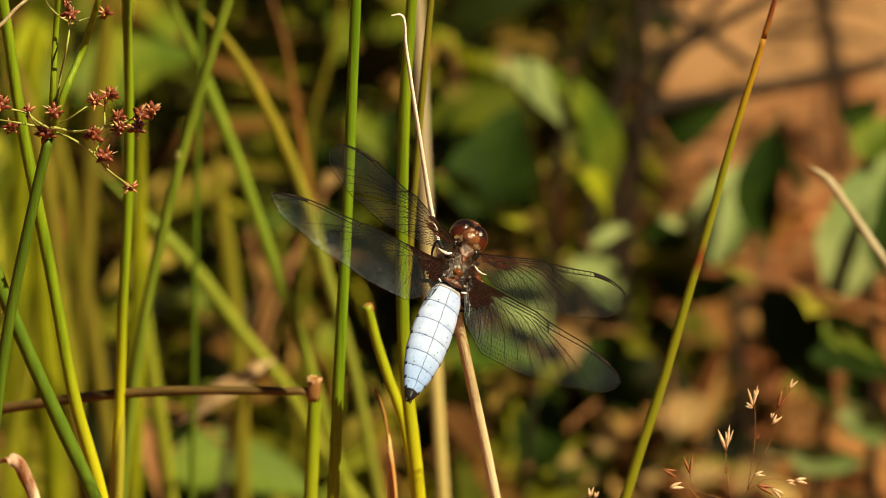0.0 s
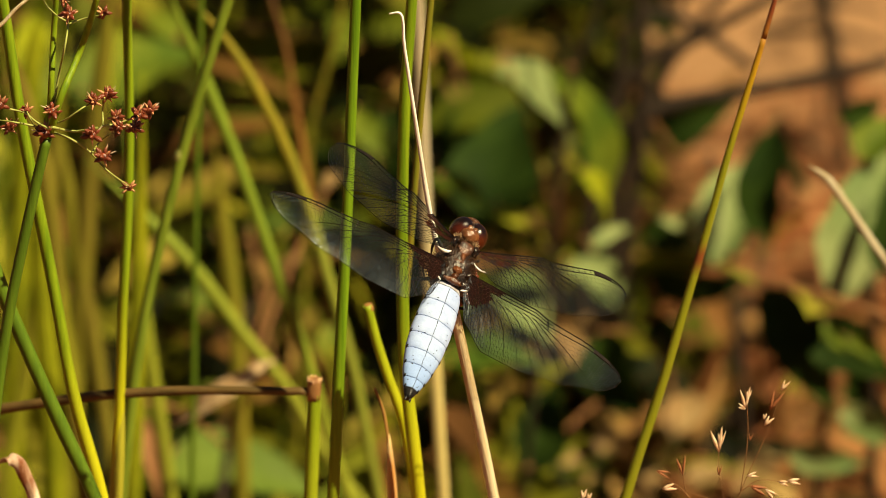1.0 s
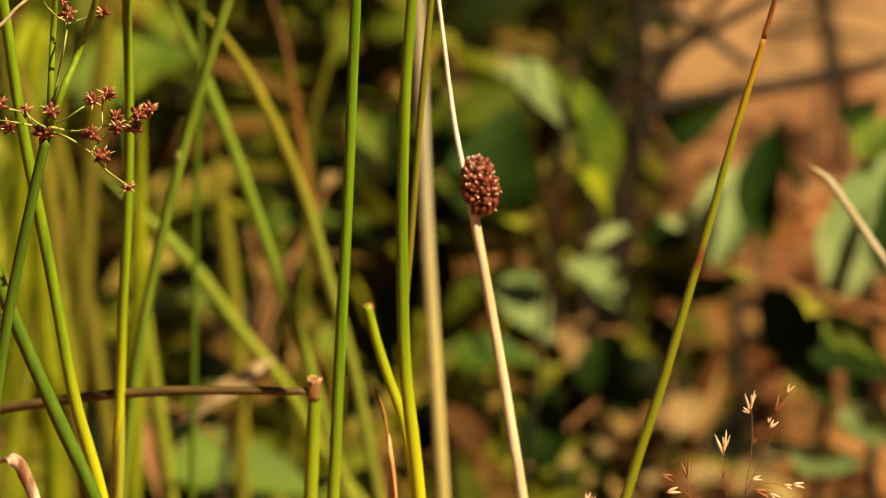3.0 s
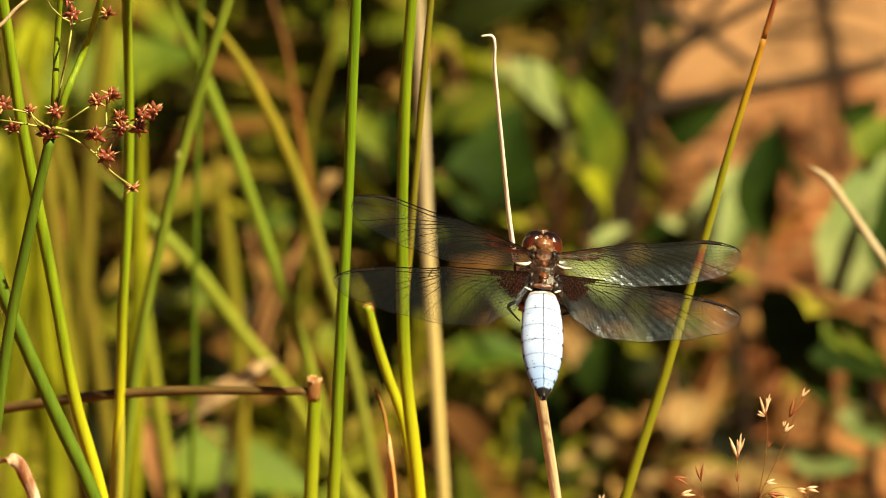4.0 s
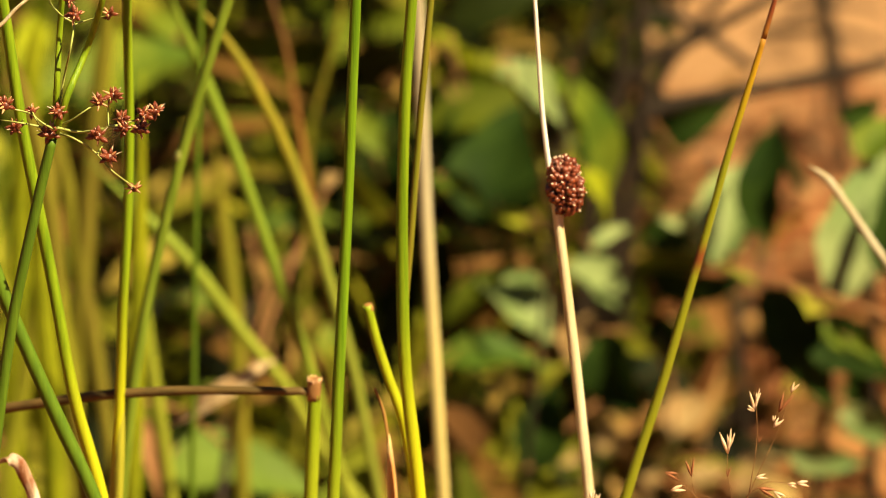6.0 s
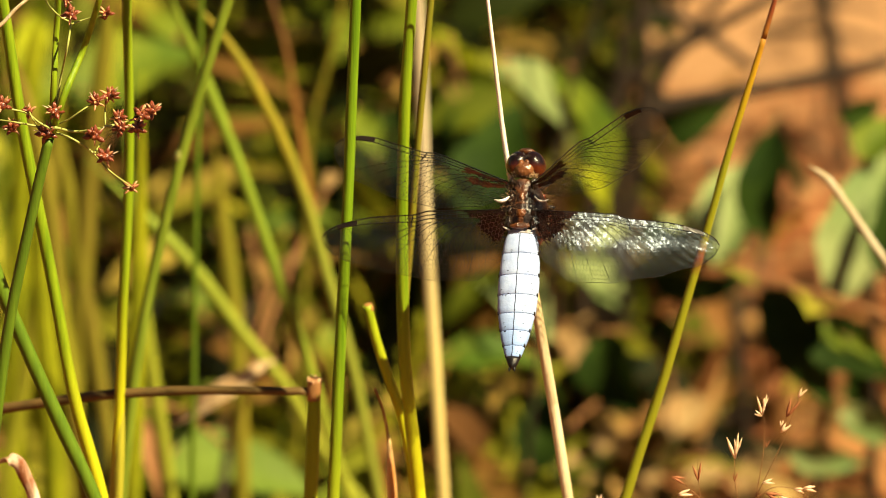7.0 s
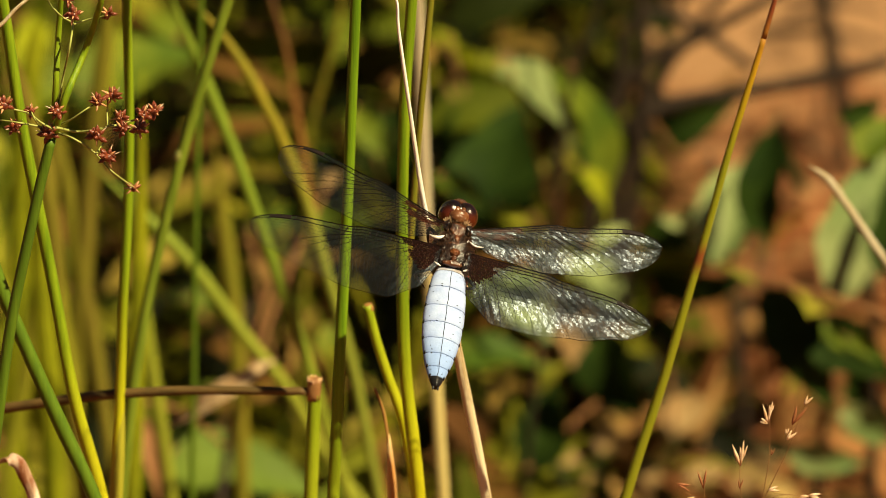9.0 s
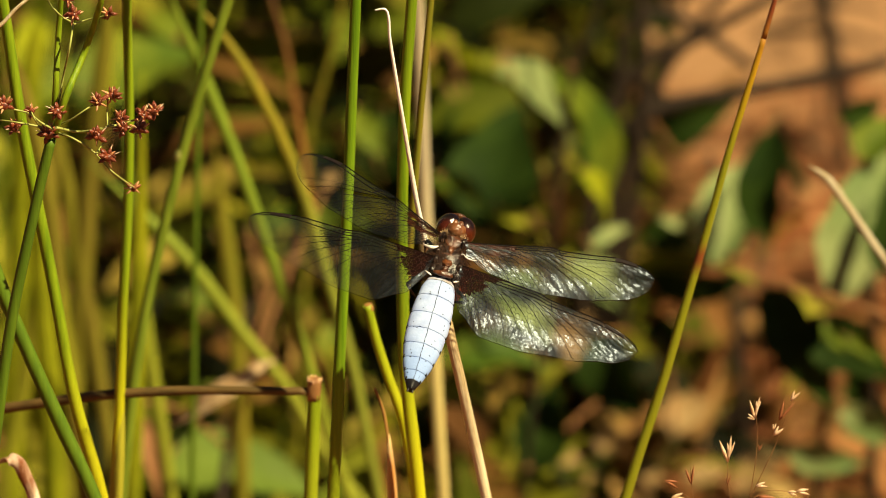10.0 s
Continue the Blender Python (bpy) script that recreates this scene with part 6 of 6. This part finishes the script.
def tussock(cx, cy, count, seed, label):
    """A grass clump: every blade is a part, cut from a few shared shapes."""
    rng = random.Random(seed)
    thing = tagged(empty("grass_tussock", pose(cx, cy, 0)), label, "grass tussock", "grass tussocks")
    shapes = []
    for k in range(10):
        b = Build()
        sl, sl2, w = min(0.04, rng.gauss(-0.12, 0.26)), min(0.10, rng.gauss(0, 0.16)), rng.uniform(0.0008, 0.0026)
        for i in range(8):
            t = i / 7
            p = Vector((sl * t * t + sl2 * t, -0.1 * t * t, t * (1 - 0.2 * t * abs(sl)))) * 0.22
            ww = w * (1 - t ** 3 * 0.9)
            b.v += [p + Vector((-ww, -ww * 0.2, 0)), p + Vector((0, ww * 0.4, 0)), p + Vector((ww, -ww * 0.2, 0))]
        for i in range(7):
            a = i * 3
            b.f += [(a, a + 1, a + 4, a + 3), (a + 1, a + 2, a + 5, a + 4)]
        shapes.append(b.mesh("tussock_blade", M_TUSSOCK))
    for k in range(count):
        ob = part("blade", shapes[k % 10], None, thing)
        ob.matrix_basis = Matrix.LocRotScale((rng.gauss(0, 0.024), rng.gauss(0, 0.05), -0.003), Euler((0, 0, rng.uniform(-.8, .8))), Vector((1, 1, rng.uniform(0.5, 1.25))))


def fallen_twig(a, b, r, bend):
    p, q = Vector(a), Vector(b)
    path = spline([Vector(), (q - p) * 0.35 + Vector((0, bend, bend * 0.5)), (q - p) * 0.7 + Vector((0, -bend, bend)), q - p], 6)
    thing = tagged(empty("fallen_twig", pose(*a)), "dark fallen twig lying on the sandy soil", "twig", "fallen twigs")
    part("twig_wood", Build().ring_tube(path, [r * (1 - 0.5 * i / (len(path) - 1)) for i in range(len(path))], 7), M_TWIG, thing)
    s = path[9]
    part("side_shoot", Build().ring_tube(spline([s, s + (q - p) * 0.12 + Vector((0, 0.015, 0.012)), s + (q - p) * 0.22 + Vector((0, 0.04, 0.016))], 4), r * 0.45, 5), M_TWIG, thing)


for a, b, r, bend in (((0.092, 0.908, 0.007), (0.130, 0.895, 0.007), 0.0015, 0.004), ((0.077, 0.676, 0.007), (0.093, 0.670, 0.007), 0.0017, 0.004),
                      ((0.067, 0.653, 0.007), (0.092, 0.648, 0.007), 0.0015, 0.004), ((0.070, 0.636, 0.007), (0.089, 0.639, 0.007), 0.0012, 0.004),
                      ((0.058, 0.611, 0.007), (0.088, 0.603, 0.007), 0.0013, 0.004), ((0.067, 0.586, 0.007), (0.093, 0.590, 0.007), 0.0013, 0.004),
                      ((0.096, 0.812, 0.007), (0.113, 0.783, 0.007), 0.0018, 0.004), ((0.067, 0.666, 0.007), (0.082, 0.661, 0.007), 0.0010, 0.004),
                      ((0.103, 0.924, 0.007), (0.131, 0.929, 0.007), 0.0013, 0.004)):
    fallen_twig(a, b, r, bend)
tangle("undergrowth", "tangle of small leaves and old stalks, many coloured dark for shade", M_TANGLE, -0.09, 0.17, 5200, 21, 1.0)
tangle("undergrowth", "olive and brown tangle of old leaves and stalks", M_TANGLE_LIGHT, -0.19, 0.0, 2700, 22, 1.0)
tangle("undergrowth", "tan and olive tangle of dead stalks and leaves", M_TANGLE_WARM, -0.03, 0.10, 1000, 23, 0.8)
tangle("undergrowth", "yellow-green scraps of leaves and stalks, sunlit tone put in their colour", M_TANGLE_LIT, -0.075, 0.035, 800, 24, 0.9)
tussock(-0.135, 0.46, 90, 57, "yellow-green grass tussock with a few brown blades")
tussock(-0.140, 0.58, 90, 58, "bright yellow-green grass tussock on soil darkened for shade")
tussock(-0.148, 0.66, 90, 59, "pale yellow-green grass tussock behind the rushes")
litter()
dry_scraps()
pebbles()


# ---- what moves ----
def motions():
    # sway of the dry rush: lean sideways and towards the viewer at the foot, and bend above the foot
    sway = [(0, -12.48, 5.15, 2.33), (1, -12.58, 5.03, 2.44), (2.2, -12.53, 5.13, 2.57), (2.3, -13.55, 4.46, 4.18), (2.4, -13.39, -0.71, 1.4), (2.5, -10.44, -2.75, -1.07), (2.6, -6.0, -3.28, -1.35), (2.7, -5.56, -3.0, 0.07), (2.85, -8.48, -2.75, 2.93), (3, -11.7, -1.55, 2.54), (3.15, -9.47, -1.68, 2.76), (3.28, -8.12, -1.76, 2.79), (3.42, -9.78, -0.25, 2.42), (3.52, -10.27, 0.96, 1.97), (3.65, -9.1, 0.9, 2.18), (3.8, -7.9, 3.57, 0.06), (4, -9.74, 6.88, 2.21), (4.1, -11.05, 7.8, 2.72), (4.2, -12.79, 7.66, 3.25), (4.3, -13.55, 6.84, 3.18), (4.4, -13.59, 4.54, 1.56), (4.5, -13.64, 3.71, 2.66), (4.7, -12.02, 3.3, 1.43), (4.9, -11.38, 5.41, 1.63), (5, -12.44, 6.4, 4.38), (5.1, -16.35, 4.39, 7.27), (5.2, -13.24, -2.3, -0.37), (5.3, -8.68, -3.46, -2.23), (5.4, -4.37, -2.87, -1.83), (5.5, -5.36, -1.26, 0.89), (5.6, -9.84, 4.05, 2.97), (5.7, -11.77, 3.45, 2.87), (5.85, -10.73, 1.22, 1.77), (6.05, -7.98, -0.66, 2.61), (6.3, -10.59, 1.06, 1.87), (6.57, -8.96, 0.03, 2.42), (6.8, -9.5, 1.62, 1.58), (6.9, -9.5, 2.41, 0.96), (7, -9.15, 1.71, 0.43), (7.1, -9.06, 2.26, 1.08), (7.2, -9.12, 4.64, 0.88), (7.3, -9.94, 6.53, 2.27), (7.4, -11.34, 7.98, 2.76), (7.5, -12.24, 8.28, 3.11), (7.6, -13.04, 6.76, 3.02), (7.7, -13.33, 5.49, 2.77), (7.9, -12.95, 3.18, 2.76), (8, -12.13, 3.41, 1.7), (8.2, -11.99, 5.03, 2.26), (8.3, -12.13, 5.68, 3.0), (8.5, -11.84, 6.49, 2.4), (8.7, -11.91, 5.07, 2.41), (8.8, -12.83, 4.22, 4.55), (9, -13.14, 4.09, 3.42), (9.2, -12.7, 5.41, 2.81), (9.3, -12.19, 5.69, 2.56), (9.5, -11.32, 5.74, 2.46), (9.7, -12.01, 5.18, 4.07), (9.8, -12.59, 4.81, 3.61), (10, -12.86, 4.7, 2.08)]
    walk(perch, [(t, pose(*PERCH_BASE) @ pose(0, 0, 0, 0, a, 0) @ pose(0, 0, 0, b, 0, 0)) for t, a, b, c in sway])
    walk(perch_upper, [(t, pose(0, 0, LOWER) @ pose(0, 0, 0, 0, c, 0) @ pose(0, 0, 0, 0.8 * b, 0, 0)) for t, a, b, c in sway])
    flight = [(0, 0.0021, -0.0451, 0.2821, 36.6, 30.6, 0.5), (1, 0.0020, -0.0442, 0.2822, 37.0, 30.3, 0.5), (2.2, 0.0025, -0.0448, 0.2822, 37.3, 30.8, 0.8), (2.3, 0.0066, -0.0407, 0.2829, 30.8, 36.3, -6.4), (2.4, 0.0949, -0.0634, 0.3151, 35.0, 38.0, -30.0), (2.5, 0.3311, -0.0647, 0.3700, 35.0, 38.0, -30.0), (3.2, 0.3726, 0.0003, 0.4023, 20.0, 10.0, 20.0), (3.33, 0.1520, -0.0186, 0.3505, 18.0, 10.0, 15.0), (3.43, 0.0400, -0.0197, 0.3181, 14.0, 10.0, 8.0), (3.52, 0.0178, -0.0198, 0.3032, 12.0, 10.0, 4.0), (3.6, 0.0173, -0.0226, 0.2956, 40.0, 2.0, 0.0), (3.7, 0.0204, -0.0196, 0.2891, 38.0, 8.0, 6.0), (3.8, 0.0247, -0.0352, 0.2878, 29.6, 11.0, 12.3), (4, 0.0174, -0.0560, 0.2847, 26.0, 6.6, 2.5), (4.1, 0.0122, -0.0595, 0.2831, 26.2, 6.5, 1.8), (4.2, 0.0043, -0.0566, 0.2813, 30.0, 7.5, 0.4), (4.3, -0.0008, -0.0522, 0.2808, 32.3, 8.3, 1.1), (4.4, -0.0026, -0.0410, 0.2817, 34.5, 8.9, 1.8), (4.5, -0.0009, -0.0356, 0.2822, 36.8, 8.9, 2.8), (4.7, 0.0048, -0.0332, 0.2840, 34.9, 10.1, 2.2), (4.9, 0.0088, -0.0466, 0.2835, 32.9, 9.8, 2.2), (5, 0.0090, -0.0529, 0.2832, 28.6, 8.3, -3.7), (5.1, 0.0792, -0.0620, 0.3188, 20.0, 42.0, -28.0), (5.2, 0.2729, -0.0614, 0.3791, 20.0, 42.0, -28.0), (6.45, 0.3726, 0.0037, 0.4117, 15.0, 10.0, 10.0), (6.6, 0.1337, 0.0005, 0.3445, 12.0, 10.0, 6.0), (6.7, 0.0354, 0.0010, 0.3166, 10.0, 10.0, 2.0), (6.8, 0.0150, -0.0192, 0.3035, 10.5, 10.7, -0.1), (6.9, 0.0119, -0.0259, 0.2981, 13.2, 22.0, 0.1), (7, 0.0145, -0.0213, 0.2854, 51.3, -3.7, -9.8), (7.1, 0.0163, -0.0267, 0.2871, 32.7, 2.1, -7.9), (7.2, 0.0163, -0.0421, 0.2861, 28.6, 1.5, -6.2), (7.3, 0.0138, -0.0497, 0.2854, 24.1, 4.4, -5.9), (7.4, 0.0082, -0.0577, 0.2831, 24.3, 4.5, -5.9), (7.5, 0.0042, -0.0592, 0.2820, 24.3, 5.2, -6.1), (7.6, -0.0001, -0.0520, 0.2819, 26.7, 6.5, -4.8), (7.7, -0.0008, -0.0449, 0.2823, 29.2, 5.4, -2.6), (7.9, 0.0017, -0.0324, 0.2836, 34.0, 10.0, -0.6), (8, 0.0039, -0.0336, 0.2838, 36.6, 12.3, 0.5), (8.2, 0.0057, -0.0441, 0.2833, 34.1, 11.7, 0.2), (8.3, 0.0061, -0.0482, 0.2830, 32.8, 13.0, -0.7), (8.5, 0.0067, -0.0535, 0.2827, 30.3, 12.8, -1.2), (8.7, 0.0061, -0.0445, 0.2837, 32.3, 13.9, -0.0), (8.8, 0.0049, -0.0391, 0.2838, 33.3, 14.6, 0.5), (9, 0.0017, -0.0381, 0.2831, 35.3, 14.7, 2.1), (9.2, 0.0031, -0.0465, 0.2825, 34.1, 14.0, 0.9), (9.3, 0.0051, -0.0483, 0.2828, 33.6, 14.3, 0.1), (9.5, 0.0091, -0.0486, 0.2837, 32.5, 13.5, -1.2), (9.7, 0.0074, -0.0451, 0.2841, 31.2, 18.7, -4.8), (9.8, 0.0039, -0.0428, 0.2838, 30.8, 17.4, -5.2), (10, 0.0005, -0.0436, 0.2829, 31.3, 17.1, -4.4)]
    walk(fly, [(t, pose(*p)) for t, *p in flight])
    # wings: sweep forward and lift; they beat in flight and rest between
    rest = [
        [(0, 45.9, -30.9), (1, 45.6, -31.2), (2.2, 45.6, -31.3), (3.8, 23.7, -7.6), (4, 31.8, -11.4), (4.2, 25.6, -12.0), (4.5, 26.9, -14.6), (4.9, 30.9, -17.9), (7.1, 16.8, 0.8), (7.3, 22.7, -6.6), (7.5, 24.4, -6.5), (8, 26.4, -10.0), (8.5, 29.4, -15.3), (9, 32.4, -17.4), (9.5, 30.4, -18.6), (9.8, 35.7, -20.6), (10, 37.8, -21.0)],
        [(0, -7.7, 3.8, -17), (1, -7.6, 3.7, -17), (2.2, -6.8, 2.3, -17), (3.8, -0.8, -2.8), (4, 7.5, -13.2), (4.1, 7.9, -14.5), (4.2, 1.3, -11.0), (4.5, 3.3, -10.0), (4.9, 2.1, -10.1), (7.1, -0.9, -3.3), (7.3, 3.6, -9.0), (7.5, 4.6, -8.9), (8, 0.9, -6.8), (8.5, 6.5, -11.5), (9, 9.1, -15.4), (9.5, 6.5, -14.3), (9.8, 14.0, -19.8), (10, 10.9, -16.1)],
        [(0, 30.7, -16.2), (1, 30.0, -16.3), (2.2, 30.5, -16.6), (3.8, 23.8, -9.5), (4, 21.1, -8.9), (4.1, 20.9, -10.7), (4.2, 22.7, -12.2), (4.5, 18.3, -6.2), (4.9, 19.0, -10.7), (7.1, 17.6, -2.6), (7.3, 21.5, -7.0), (7.5, 22.4, -6.7), (8, 16.3, -2.1), (8.5, 18.6, -6.5), (9, 15.9, -2.8), (9.5, 17.4, -8.9), (9.8, 18.5, -8.5), (10, 18.7, -7.5)],
        [(0, 5.1, -11.0), (1, 4.1, -10.5), (2.2, 4.8, -11.1), (3.8, 12.0, -13.2), (4, 7.4, -13.1), (4.1, 5.6, -12.9), (4.2, 3.7, -12.3), (4.5, -4.5, -2.8), (4.9, -2.4, -7.7), (7.1, -0.8, 0.7), (7.3, -6.8, 0.3), (7.5, -7.4, 4.5), (8, -3.2, -3.1), (8.5, -0.2, -9.1), (9, -4.3, -2.7), (9.5, -3.2, -8.5), (9.8, -3.1, -6.3), (10, -0.5, -7.6)],
    ]
    beats = [(67, 78), (96, 109), (149, 158), (194, 210)]
    posed = {69: ((4.2, 28.4, 0), (0, -80, 0), (0, -75, 0), (0, -75, 0)), 70: ((30, 0, 0), (0, -10, 0), (10, -10, 0), (0, -10, 0)), 149: ((8, -30, -35), (-2, -35, -35), (12, -14, -35), (-2, -35, -35)), 150: ((0, -82, 0), (0, -82, 0), (14, 8, -55), (0, -82, 0)), 151: ((10, -30, -25), (-5, -30, -25), (12, 26, -25), (-5, -30, -25)), 68: ((30, 0, 0), (0, -40, 0), (10, -50, 0), (0, -50, 0)),
             204: ((12, 3, 38), (-50, 5, 0), (65, -8, 0), (14, -8, 38)), 207: ((14, -2, 10), (0, -6, 70), (14, 48, 60), (4, -14, 40)),
             210: ((20, -10, 0), (-3, -6, 20), (14, 44, 40), (1.5, -25.8, 0))}
    for j, (ob, rows) in enumerate(zip(fly_wings, rest)):
        place = tuple(ob.location)
        table = {frame(t) - 1: (s, d, sum(p)) for t, s, d, *p in rows}
        for first, last in beats:
            table.update({k: (8, (42 if (k + j) % 2 else -24), 62) for k in range(first, last + 1)})
        table.update({k: v[j] for k, v in posed.items()})
        side = -1 if j < 2 else 1
        walk(ob, [(k / FPS, pose(*place, 0, -side * d, side * s) @ pose(0, 0, 0, p, 0, 0)) for k, (s, d, p) in sorted(table.items())])
    nod = [(0, 0.56, -0.18), (0.5, 0.18, -0.18), (1, 0.25, 0.00), (1.5, 0.00, 0.06), (2, -0.20, -0.36), (2.5, 0.00, 0.00), (4, 1.01, 0.65), (4.5, 0.90, 0.24), (5, 0.97, 0.24), (5.5, 0.52, 0.00), (7, 0.90, 0.65), (7.5, 0.90, 0.71), (8, 1.01, 0.89), (8.5, 1.15, 1.07), (9, 1.10, 1.42), (9.5, 1.22, 1.60), (10, 0.59, 1.07)]
    walk(grass, [(t, pose(*GRASS_BASE, b, a, 0)) for t, a, b in nod])
    stir = [(0, 0.119), (0.5, 0.079), (1, 0.059), (1.5, 0.059), (2, 0.030), (2.5, 0.000), (4, 0.178), (4.5, 0.188), (5, 0.217), (5.5, 0.277), (7, 0.138), (7.5, 0.178), (8, 0.158), (8.5, 0.178), (9, 0.207), (9.5, 0.207), (10, 0.207)]
    walk(jointed, [(t, pose(*JOINTED_BASE, 0, a, 0)) for t, a in stir])


motions()
